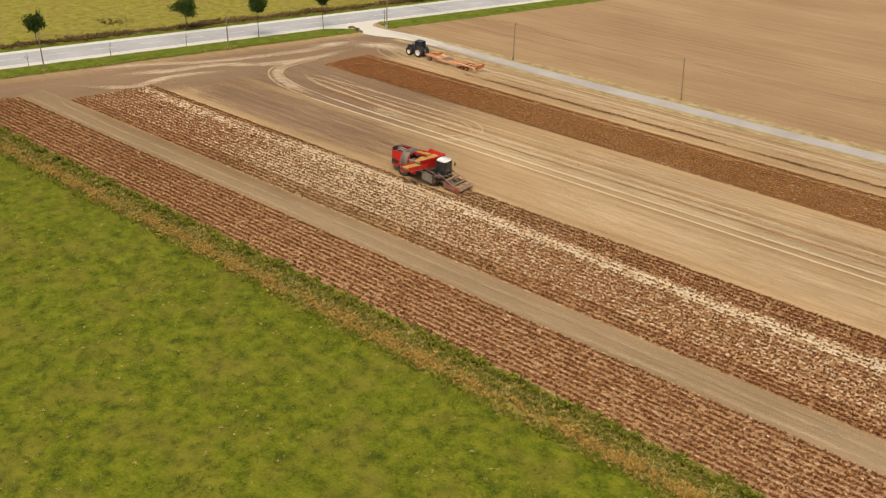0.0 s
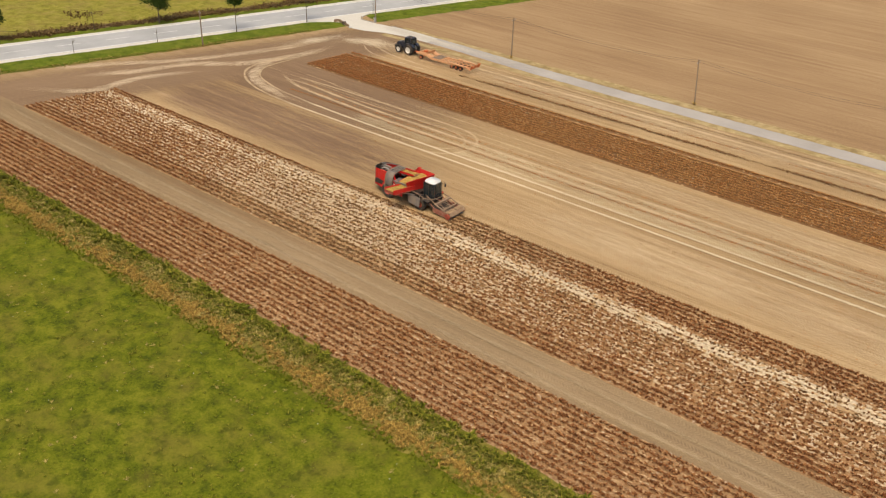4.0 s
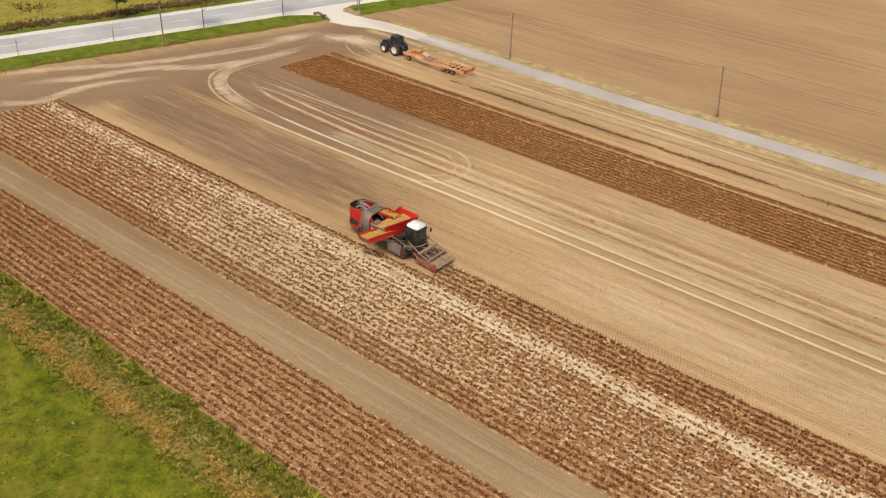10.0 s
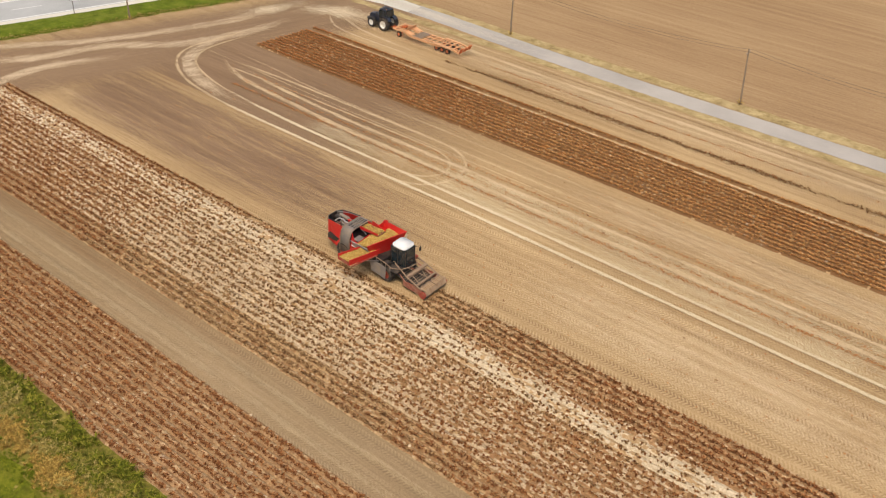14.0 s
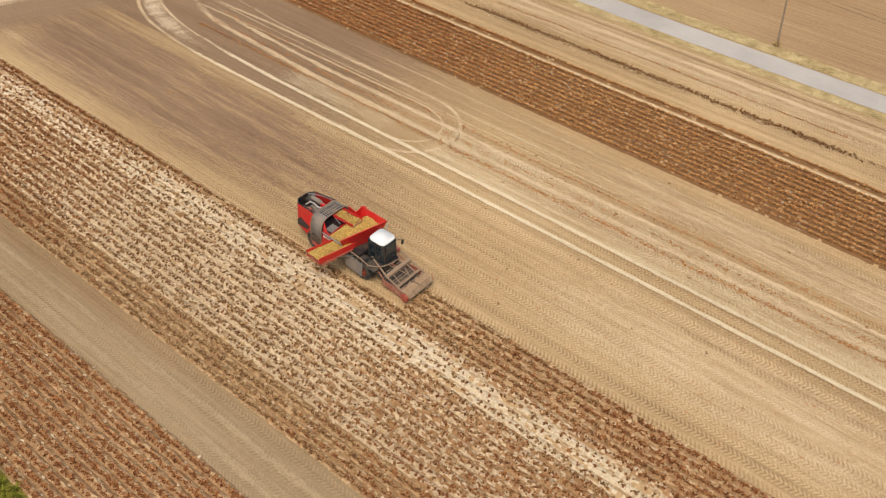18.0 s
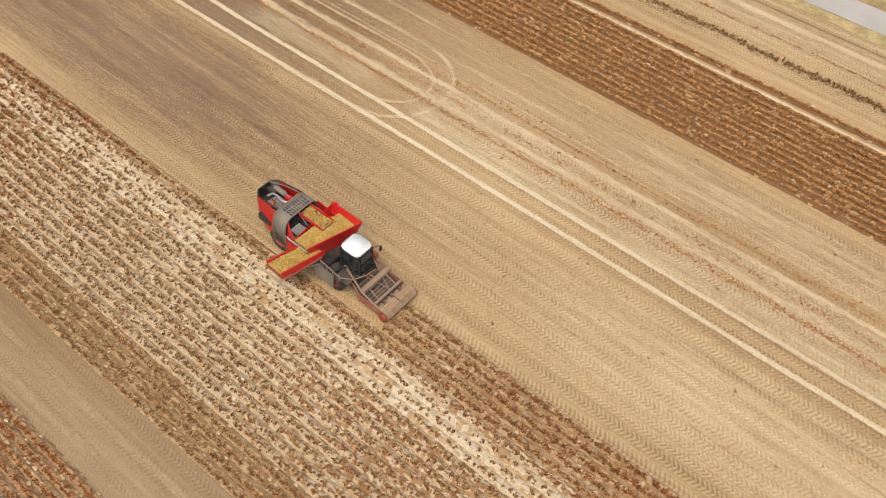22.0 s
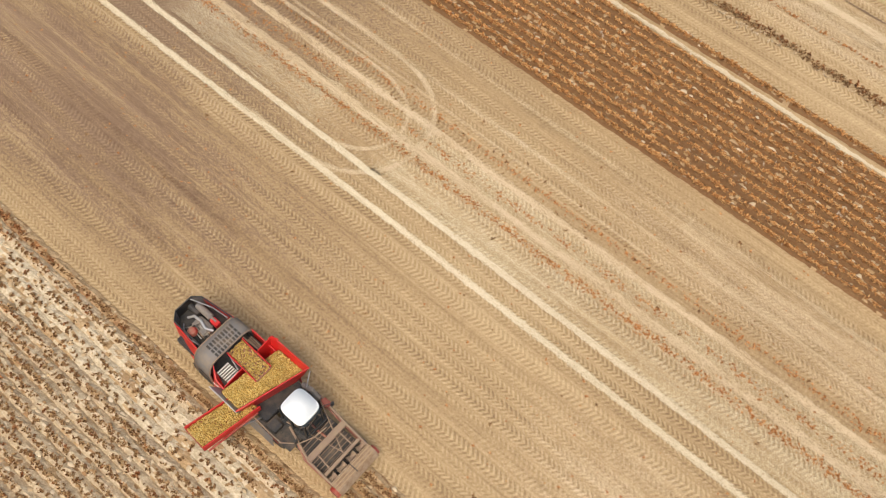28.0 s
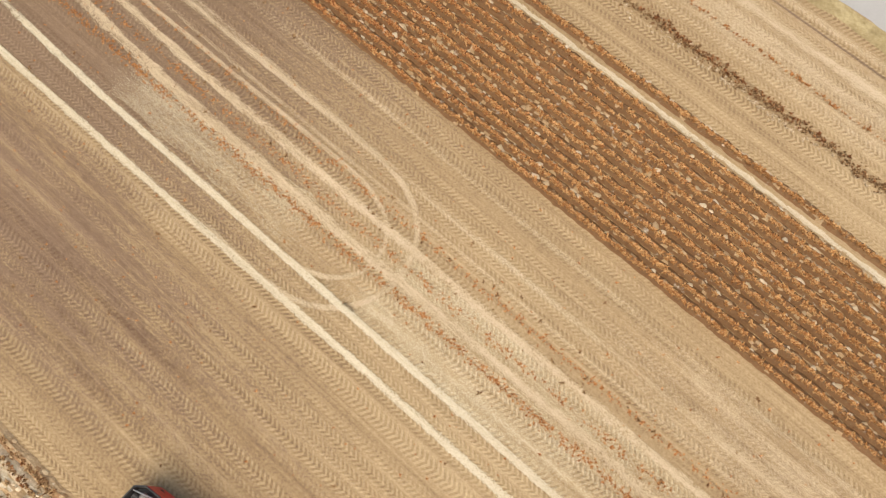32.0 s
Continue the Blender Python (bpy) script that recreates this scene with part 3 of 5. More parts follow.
TRACKS = (
    ([(-46, 29.6), (-38.6, 28.4), (-32, 28.2), (-20, 28.3), (0, 28.6), (130, 28.6)], 0.7, M_TRACK),
    ([(-44, 32.0), (-40, 31.2), (-33.7, 30.6), (-25, 30.3), (0, 30.4), (130, 30.5)], 0.7, M_TRACK),
    ([(-53, 52), (-52.2, 44.7), (-53.2, 39.9), (-54, 36.6), (-52.5, 33.4), (-49, 30.9), (-44.2, 29.1), (-36, 28.3), (-30, 28.2)], 0.6, M_LOOP),
    ([(-50.2, 52), (-50.6, 45.6), (-51.4, 40.6), (-51.6, 37.1), (-50, 34.3), (-45.9, 32.4), (-40, 31.1), (-30, 30.5)], 0.5, M_LOOP),
    ([(-52, 43.3), (-49.5, 40.9), (-46.5, 39.7), (-40.8, 39.9), (-32.8, 39.0), (0, 38.6), (130, 38.8)], 0.6, M_FAINT),
    ([(-50, 40), (-46, 36.5), (-40, 34.6), (-24, 33.6), (-8, 33.5), (4, 33.75), (130, 33.9)], 1.1, M_LOOP),
    ([(-46, 38), (-38, 36.2), (-24, 35.5), (0, 35.6), (130, 35.8)], 0.9, M_LOOP),
    ([(-60, 38), (-20, 37.3), (130, 37.5)], 0.5, M_FAINT),
    ([(-30, 41.2), (130, 41.4)], 0.6, M_FAINT),
    ([(-72, 8), (-69.6, 12.8), (-68.7, 16.6), (-65.5, 19.5), (-64, 23), (-63.6, 27), (-61.4, 30.5), (-58.1, 33.2), (-55.4, 35.8), (-53.5, 40.2), (-52.2, 44.7), (-51.3, 49.7), (-51.4, 55), (-52, 59)], 3.6, M_SMEAR),
    ([(-74, 2), (-69, 5), (-63, 9.1), (-61.6, 11.6), (-62.4, 15.5), (-62.4, 19.3), (-60.9, 22.6), (-57.5, 27.8), (-55.4, 32.2)], 3.2, M_SMEAR),
    ([(-80, 6), (-74.5, 15.5), (-71.3, 20.8), (-65.3, 28.3), (-61.6, 35.8), (-58.2, 44.1), (-55.1, 53.2), (-53.6, 60)], 3.0, M_SMEAR),
    ([(-60, 44), (-57, 53), (-54.5, 60), (-54.5, 66)], 5.0, M_SAND),
    ([(-52, 65.5), (-50.7, 62.4), (-47.2, 58.2), (-44.2, 56), (-38, 55.8), (-20, 56.0)], 0.6, M_SMEAR),
    ([(-53, 66), (-51.3, 63.7), (-45.6, 59.8), (-40.4, 57.9), (-34, 57.4), (-22, 57.0)], 0.7, M_SMEAR),
    ([(-57, 53), (-52, 59.5), (-46, 62.2), (-36, 63)], 7.0, M_SAND),
    ([(-49, 62.8), (-44, 61.8), (-36, 63.4), (-10, 62.9), (130, 63.2)], 1.2, M_LOOP),
    ([(-46, 65), (-42, 64.7), (-36, 65), (130, 65.2)], 0.9, M_FAINT),
    ([(-46, 60), (-30, 61.6), (0, 61.7), (130, 61.9)], 1.4, M_FAINT),
    ([(-52, 50), (-53, 41), (-52.4, 36.5), (-49.8, 33), (-45.2, 31), (-38, 29.8), (-30, 29.5)], 3.0, M_SMEAR),
    ([(-24, 64.3), (0, 64.3), (130, 64.4)], 0.24, M_RUT),
    ([(-78, -3), (-70, -4.2), (-50, -4.5), (0, -4.4), (130, -4.5)], 1.0, M_PATHTRACK),
    ([(-72, 2), (-64, -2.2), (-50, -2.7), (0, -2.6), (130, -2.7)], 0.8, M_PATHTRACK),
)
for i, (line, w, mat) in enumerate(sorted(TRACKS, key=lambda q: -q[1] + 9 * (q[2] is M_TRACK))):
    ribbon("wheel_track", line, w, 0.010 + 0.002 * i + 0.03 * (mat is M_TRACK), mat, "pale dusty wheel track pressed into the soil", "wheel track", (0.05 if mat is M_TRACK else 0.12) * w, seed=i + 3.0, soft=True, fade_over=16.0 if mat is M_TRACK else 12.0)
def arc(cx, cy, r, a0, a1):
    return [(cx + r * math.cos(radians(a)), cy + r * math.sin(radians(a))) for a in range(a0, a1 + 1, 10)]


# the turning loop: two wheel tracks that leave the pale pair, swing round and run back along the field
for i, (cx, cy, r, w) in enumerate(((-7.6, 33.55, 5.2, 0.62), (-7.3, 33.55, 3.4, 0.5))):
    line = [(-46, cy + r - 1.0), (-34, cy + r - 0.4), (-20, cy + r - 0.2)] + arc(cx, cy, r, -95, 90)[::-1] + [(cx - 3.5, cy - r + 0.35), (cx - 9, cy - r + 0.25)]
    ribbon("turning_track", line, w, 0.055 + 0.003 * i, M_RING, "pale curved turning track in the soil", "wheel track", 0.04, seed=20 + i, step=0.4, soft=True)
ribbon("pale_band", [(-27, 32.3), (-6, 32.6)], 3.0, 0.0084, M_WHITISH, "pale dusty ground inside the turning track", "soil", 0.3, seed=38, soft=True, fade_over=5.0, even=True)

# ---- potato rows: soil ridges with withered haulm ----
# the digging head of the harvester: behind it the rows are gone
HARVESTER_X = 8.5
HAULM = [clump(8, s, 0.62, 0.28, 0.17) for s in range(8)]
FLECK = [clump(6, 20 + s, 0.38, 0.2, 0.17) for s in range(8)]


def crust_shape(seed):
    """A flat angular lump of dried soil."""
    r = np.random.default_rng(seed)
    a = np.arange(6) * math.pi / 3 + r.uniform(-0.25, 0.25, 6)
    low = np.c_[np.cos(a) * r.uniform(0.8, 1.1, 6), np.sin(a) * r.uniform(0.5, 0.75, 6), np.full(6, -0.2)]
    top = low * (0.7, 0.7, 0) + (0, 0, 0.35) + r.normal(0, 0.05, (6, 3))
    f = [(i, (i + 1) % 6, 6 + (i + 1) % 6) for i in range(6)] + [(i, 6 + (i + 1) % 6, 6 + i) for i in range(6)] + [(6, 6 + i, 7 + i) for i in range(1, 5)]
    return np.concatenate([low, top]), np.array(f)


CRUST = [crust_shape(s) for s in range(6)]


def density(strip, y, x):
    """How much haulm stands at a place."""
    patch = 0.5 + 0.5 * np.sin(x * 0.11 + y * 0.9) * np.sin(x * 0.037 - y * 0.33)
    if strip == 0:
        return 0.84 + 0.14 * patch
    if strip == 2:
        return np.clip(0.97 - 0.45 * (patch > 0.85), 0, 1)
    if 9.9 < y < 12.1:
        return 0.30 + 0.2 * patch
    if y < 2.2 or y > 12.6:
        return 0.80 + 0.18 * patch
    return 0.78 + 0.25 * patch + 0.25 * (x < -28)


def potato_row(strip, y, x0, x1, label, group):
    xs = np.arange(x0, x1, 0.35)
    n = len(xs)
    prof = ((-0.375, 0.0), (-0.25, 0.10), (-0.10, 0.24), (0.06, 0.25), (0.23, 0.12), (0.375, 0.0))
    low = 0.55 if strip == 1 and 9.9 < y < 12.1 else (1.2, 1.0, 1.3)[strip]
    verts = []
    side = rng.normal(0, 0.025, n)
    for dy, z in prof:
        zz = z * low * (1 + rng.normal(0, 0.16, n)) + 0.015
        verts.append(np.c_[xs + rng.normal(0, 0.05, n), y + dy + side + rng.normal(0, 0.015, n), np.maximum(zz, 0.006)])
    verts = np.concatenate(verts)
    faces = [(j * n + i, j * n + i + 1, (j + 1) * n + i + 1, (j + 1) * n + i) for j in range(5) for i in range(n - 1)]
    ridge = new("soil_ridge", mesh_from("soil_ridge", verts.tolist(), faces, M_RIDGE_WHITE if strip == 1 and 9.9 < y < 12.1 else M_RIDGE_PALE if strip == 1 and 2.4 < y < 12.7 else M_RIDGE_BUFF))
    # the crest and the flank turned away from the stalks are paler, in patches
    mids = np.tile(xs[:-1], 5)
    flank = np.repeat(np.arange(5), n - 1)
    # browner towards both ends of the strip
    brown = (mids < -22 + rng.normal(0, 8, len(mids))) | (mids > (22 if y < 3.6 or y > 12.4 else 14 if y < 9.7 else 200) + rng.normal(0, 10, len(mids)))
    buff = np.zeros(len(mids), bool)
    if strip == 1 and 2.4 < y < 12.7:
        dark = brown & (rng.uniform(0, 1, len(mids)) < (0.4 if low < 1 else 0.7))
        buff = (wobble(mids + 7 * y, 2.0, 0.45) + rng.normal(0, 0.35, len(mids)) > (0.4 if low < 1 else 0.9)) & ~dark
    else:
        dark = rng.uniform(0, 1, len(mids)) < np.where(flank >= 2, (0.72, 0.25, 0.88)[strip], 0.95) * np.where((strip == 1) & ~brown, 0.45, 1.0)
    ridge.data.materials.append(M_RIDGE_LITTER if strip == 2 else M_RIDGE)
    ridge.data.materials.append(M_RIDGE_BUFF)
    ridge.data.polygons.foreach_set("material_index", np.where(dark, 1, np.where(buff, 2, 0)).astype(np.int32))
    tagged(ridge, label, "ridge", group)
    mixed = strip == 1 and 2.4 < y < 12.7
    px = np.arange(x0 + 0.1, x1, (0.085, 0.066 if mixed else 0.075, 0.05)[strip])
    # single plants stand about a foot apart and are not all alike
    plant = np.floor((px - x0) / 0.33).astype(int)
    vigour = rng.normal(0, 0.1 if strip == 2 else 0.28, plant.max() + 1)[plant]
    px = x0 + plant * 0.33 + 0.17 + rng.normal(0, 0.03, plant.max() + 1)[plant] + rng.normal(0, 0.085, len(px))
    px = px[rng.uniform(0, 1, len(px)) < density(strip, y, px) + vigour]
    m = len(px)
    off = rng.normal(-0.07, 0.095, m) if mixed else rng.normal(-0.09, 0.048, m) if strip == 2 else rng.normal(-0.13, 0.06, m)
    at = np.c_[px, y + off, 0.16 * low - np.abs(off) * 0.35 + 0.02]
    size = rng.uniform(0.2, 0.4, m) if mixed else rng.uniform(0.18, 0.3, m) if strip == 2 else rng.uniform(0.20, 0.40, m)
    east = 200 if 3.6 < y < 12.4 else 20
    far = (px < -21 + rng.normal(0, 7, m) + 3 * np.sin(y * 2)) | (px > east + rng.normal(0, 8, m)) if strip == 1 else px < 1e9
    if mixed:
        far |= (px > 12 + rng.normal(0, 12, m)) & (rng.uniform(0, 1, m) < (0.75 if y < 9.5 else 0.4))
    shapes = FLECK if mixed else HAULM
    if strip == 2:
        far = px < -14 + rng.normal(0, 9, m)
    for sel, mat in ((far, M_HAULM_RED if strip == 2 else M_HAULM), (~far, M_HAULM_DRY if strip == 2 else M_FLECK)):
        if sel.any():
            put("withered_haulm", scatter("withered_haulm", at[sel], size[sel], shapes, mat, 1.25 if strip == 2 else 0.85), ridge, "brown withered potato stalks")["kind"] = "stuff"
    cx = np.arange(x0 + 0.2, x1, 0.42)
    cx = cx + rng.normal(0, 0.12, len(cx))
    lumpy = np.clip(wobble(cx + 3 * y, 4.0, 0.16) * 0.9, 0, 0.55) if strip == 2 else 0.0
    cx = cx[rng.uniform(0, 1, len(cx)) < (0.75 if mixed else 0.3 if strip == 2 else 0.50) + lumpy]
    m = len(cx)
    at = np.c_[cx, y + rng.normal(0.13, 0.06, m), np.full(m, 0.14 * low)]
    put("soil_crust", scatter("soil_crust", at, rng.uniform(0.12, 0.26, m) * (1.4 if strip == 2 else 1.0), CRUST, M_CRUST, 0.5), ridge, "pale lumps of dried soil")["kind"] = "stuff"


for k in range(12):
    potato_row(0, -14.1 + 0.75 * k, -75 + 0.4 * k, 104, "ridge of reddish-brown withered potato plants", "potato rows beside the verge")
for k in range(23):
    y = -0.25 + 0.75 * k
    start = -63.5 + 0.18 * k if k < 19 else HARVESTER_X + 0.3
    pale = 2.2 < y < 12.6
    potato_row(1, y, start, 104, "pale dry soil ridge with sparse withered haulm" if pale else "soil ridge with brown withered potato haulm", "potato rows being harvested")
for k in range(14):
    if k != 12:
        potato_row(2, 43.75 + 0.75 * k, -47 + 0.1 * k, 112, "soil ridge with brown withered potato haulm", "potato rows beside the lane")
ribbon("pale_furrow", [(-44, 52.68), (0, 52.66), (112, 52.72)], 0.5, 0.03, M_FURROW, "pale dusty furrow between potato rows", "furrow", 0.12, seed=9, step=0.4, soft=True)


# leftover lines of weeds and haulm in the harvested soil
def weed_line(y, sd, n, size, mat, gaps, x0, label):
    x = rng.uniform(x0, 112, n)
    keep = np.sin(x * 0.35) + np.sin(x * 0.13 + 1) + rng.normal(0, 0.6, n) > gaps
    x = x[keep]
    at = np.c_[x, y + 0.12 * wobble(x, y, 0.5) + rng.normal(0, sd, len(x)), np.zeros(len(x))]
    ob = new("weed_line", scatter("weed_line", at, rng.uniform(size * 0.4, size, len(x)), HAULM, mat))
    tagged(ob, label, "weeds", kind="stuff")


weed_line(57.75, 0.22, 3000, 0.27, M_FLECK, -1.5, -24, "leftover line of brown withered plants")
weed_line(57.85, 0.16, 1100, 0.3, M_HAULM, -0.7, -24, "rusty stalks in the leftover line of plants")
weed_line(57.2, 0.18, 900, 0.24, M_CRUST, -0.6, -24, "pale clods beside the leftover plants")
weed_line(60.5, 0.07, 1500, 0.2, M_HAULM_RED, -0.9, -20, "thin line of rusty stalks in the tan soil")


def verge_weeds(name, mat, mu, sd, n, size, label, x0=-110, x1=95, patchy=0.0):
    x = rng.uniform(x0, x1, n)
    y = mu + rng.normal(0, sd, n) + 0.35 * wobble(x, 3, 0.9)
    keep = wobble(x + 2.5 * y, mu, 0.22) + rng.normal(0, 0.25, n) > patchy - 1.2
    x, y = x[keep], y[keep]
    at = np.c_[x, y, np.full(len(x), 0.02)]
    ob = new(name, scatter(name, at, rng.uniform(size * 0.5, size, len(x)) * (0.8 + 0.35 * wobble(x, mu, 1.1)), [clump(14, 40 + s, 0.6, 0.35, 0.065) for s in range(5)], mat))
    tagged(ob, label, "weeds", kind="stuff")


verge_weeds("green_weeds", M_DEEPWEED, -15.4, 0.34, 1700, 1.0, "tall green weeds between the meadow and the potato rows")
verge_weeds("green_weeds", M_DEEPWEED, -16.9, 0.35, 1500, 0.8, "patches of green weeds inside the verge", patchy=1.25)
verge_weeds("mixed_weeds", M_WEED, -16.6, 0.8, 6000, 0.6, "low green and yellow weeds of the verge")
verge_weeds("straw_grass", M_STRAWLEAF, -16.9, 0.8, 5000, 0.6, "pale straw grass of the verge", patchy=0.9)
verge_weeds("ochre_weeds", M_OCHRE, -18.3, 0.6, 9000, 0.62, "ochre dry grass along the meadow edge", patchy=0.85)
verge_weeds("edge_grass", M_GRASS, -19.6, 0.45, 4500, 0.4, "ragged green grass at the edge of the meadow")


# ---- shapes for machines ----
def box(x0, x1, y0, y1, z0, z1, bev=0.0, m=None):
    bm = bmesh.new()
    at = Matrix.Translation(((x0 + x1) / 2, (y0 + y1) / 2, (z0 + z1) / 2)) @ Matrix.Diagonal((x1 - x0, y1 - y0, z1 - z0, 1))
    bmesh.ops.create_cube(bm, size=1.0, matrix=at)
    if bev:
        bmesh.ops.bevel(bm, geom=bm.edges[:], offset=bev, segments=2, affect="EDGES")
    if m:
        bmesh.ops.transform(bm, matrix=m, verts=bm.verts[:])
    return bm


def slab(points, thick, bev=0.0):
    """A plate through the corner points, thickened along its normal to both sides."""
    p = [Vector(q) for q in points]
    n = (p[1] - p[0]).cross(p[2] - p[0]).normalized() * (thick / 2)
    bm = bmesh.new()
    a, b = [bm.verts.new(q - n) for q in p], [bm.verts.new(q + n) for q in p]
    bm.faces.new(a[::-1])
    bm.faces.new(b)
    for i in range(len(p)):
        j = (i + 1) % len(p)
        bm.faces.new((a[i], a[j], b[j], b[i]))
    if bev:
        bmesh.ops.bevel(bm, geom=bm.edges[:], offset=bev, segments=2, affect="EDGES")
    return bm


def prism(poly, z0, z1, bev=0.0):
    bm = bmesh.new()
    a, b = [bm.verts.new((x, y, z0)) for x, y in poly], [bm.verts.new((x, y, z1)) for x, y in poly]
    bm.faces.new(a[::-1])
    bm.faces.new(b)
    for i in range(len(poly)):
        j = (i + 1) % len(poly)
        bm.faces.new((a[i], a[j], b[j], b[i]))
    bmesh.ops.recalc_face_normals(bm, faces=bm.faces[:])
    if bev:
        bmesh.ops.bevel(bm, geom=bm.edges[:], offset=bev, segments=2, affect="EDGES")
    return bm


def profile(poly, axis, a0, a1, bev=0.0):
    """An outline in the two other axes, drawn out along x or y."""
    bm = prism(poly, a0, a1, bev)
    turn = Matrix(((0, 0, 1, 0), (1, 0, 0, 0), (0, 1, 0, 0), (0, 0, 0, 1))) if axis == "x" else Matrix(((1, 0, 0, 0), (0, 0, -1, 0), (0, 1, 0, 0), (0, 0, 0, 1)))
    bmesh.ops.transform(bm, matrix=turn, verts=bm.verts[:])
    bmesh.ops.recalc_face_normals(bm, faces=bm.faces[:])
    return bm


def tube(points, r, sides=8):
    """A round bar along a line of points."""
    bm = bmesh.new()
    p = [Vector(q) for q in points]
    rings = []
    for i, q in enumerate(p):
        d = (p[min(i + 1, len(p) - 1)] - p[max(i - 1, 0)]).normalized()
        u = d.cross(Vector((0, 0, 1)) if abs(d.z) < 0.9 else Vector((1, 0, 0))).normalized()
        w = d.cross(u)
        rings.append([bm.verts.new(q + (u * math.cos(a) + w * math.sin(a)) * r) for a in (2 * math.pi * k / sides for k in range(sides))])
    for a, b in zip(rings, rings[1:]):
        for k in range(sides):
            bm.faces.new((a[k], a[(k + 1) % sides], b[(k + 1) % sides], b[k]))
    bm.faces.new(rings[0][::-1])
    bm.faces.new(rings[-1])
    bmesh.ops.recalc_face_normals(bm, faces=bm.faces[:])
    return bm


def lathe(outline, at, axis="y", sides=24, ends=True):
    """An outline of (radius, offset) turned about an axis through a place."""
    bm = bmesh.new()
    rings = []
    for r, o in outline:
        ring = []
        for k in range(sides):
            a = 2 * math.pi * k / sides
            c, s = r * math.cos(a), r * math.sin(a)
            v = (c, o, s) if axis == "y" else (o, c, s) if axis == "x" else (c, s, o)
            ring.append(bm.verts.new(Vector(at) + Vector(v)))
        rings.append(ring)
    for a, b in zip(rings, rings[1:]):
        for k in range(sides):
            bm.faces.new((a[k], a[(k + 1) % sides], b[(k + 1) % sides], b[k]))
    if ends:
        bm.faces.new(rings[0])
        bm.faces.new(rings[-1])
    bmesh.ops.recalc_face_normals(bm, faces=bm.faces[:])
    return bm


def wheel(parent, x, y, r, w, rim_mat, rim_share=0.55, out=1):
    """A lugged farm tyre with its rim; out: the side to which the dish opens."""
    bm = lathe(((r * rim_share, -w * 0.42), (r * 0.86, -w * 0.5), (r * 0.97, -w * 0.4), (r, -w * 0.15), (r, w * 0.15), (r * 0.97, w * 0.4), (r * 0.86, w * 0.5), (r * rim_share, w * 0.42)), (x, y, r), "y", 28, False)
    for k in range(20):
        a = 2 * math.pi * k / 20
        for side in (-1, 1):
            m = Matrix.Translation((x, y, r)) @ Matrix.Rotation(a + (0.16 if side > 0 else 0), 4, "Y") @ Matrix.Translation((0, side * w * 0.22, r)) @ Matrix.Rotation(side * 0.6, 4, "Z")
            bmesh.ops.create_cube(bm, size=1.0, matrix=m @ Matrix.Diagonal((r * 0.07, w * 0.46, r * 0.07, 1)))
    tyre = part("wheel", bm, M_RUBBER, parent)
    part("rim", lathe(((0.02, out * w * 0.10), (r * 0.18, out * w * 0.12), (r * 0.22, out * w * 0.30), (r * 0.42, out * w * 0.2), (r * rim_share, out * w * 0.43), (r * rim_share, -out * w * 0.3), (0.02, -out * w * 0.3)), (x, y, r), "y", 20), rim_mat, tyre)
    return tyre


def tuber():
    """A potato of eight facets, one unit long."""
    v = np.array([(0.6, 0, 0), (-0.6, 0, 0), (0, 0.42, 0), (0, -0.42, 0), (0, 0, 0.4), (0, 0, -0.4)], float)
    f = np.array([(0, 2, 4), (2, 1, 4), (1, 3, 4), (3, 0, 4), (2, 0, 5), (1, 2, 5), (3, 1, 5), (0, 3, 5)])
    return v, f


TUBERS = [tuber()]


def inside(px, py, poly):
    """Which points lie in a polygon."""
    r = np.zeros(len(px), bool)
    n = len(poly)
    for i in range(n):
        (x1, y1), (x2, y2) = poly[i], poly[(i + 1) % n]
        c = ((y1 > py) != (y2 > py)) & (px < (x2 - x1) * (py - y1) / (y2 - y1 + 1e-12) + x1)
        r ^= c
    return r


def heap(name, poly, height, n, parent, label):
    """A heap of potatoes over an outline: height(x, y) gives its top."""
    p = np.array(poly)
    x, y = rng.uniform(p[:, 0].min(), p[:, 0].max(), n * 3), rng.uniform(p[:, 1].min(), p[:, 1].max(), n * 3)
    k = inside(x, y, poly)
    x, y = x[k][:n], y[k][:n]
    z = height(x, y) + rng.uniform(-0.05, 0.05, len(x))
    ob = put("potato_heap", scatter(name, np.c_[x, y, z], rng.uniform(0.08, 0.15, len(x)), TUBERS, M_POTATO), parent, label)
    ob["kind"] = "stuff"


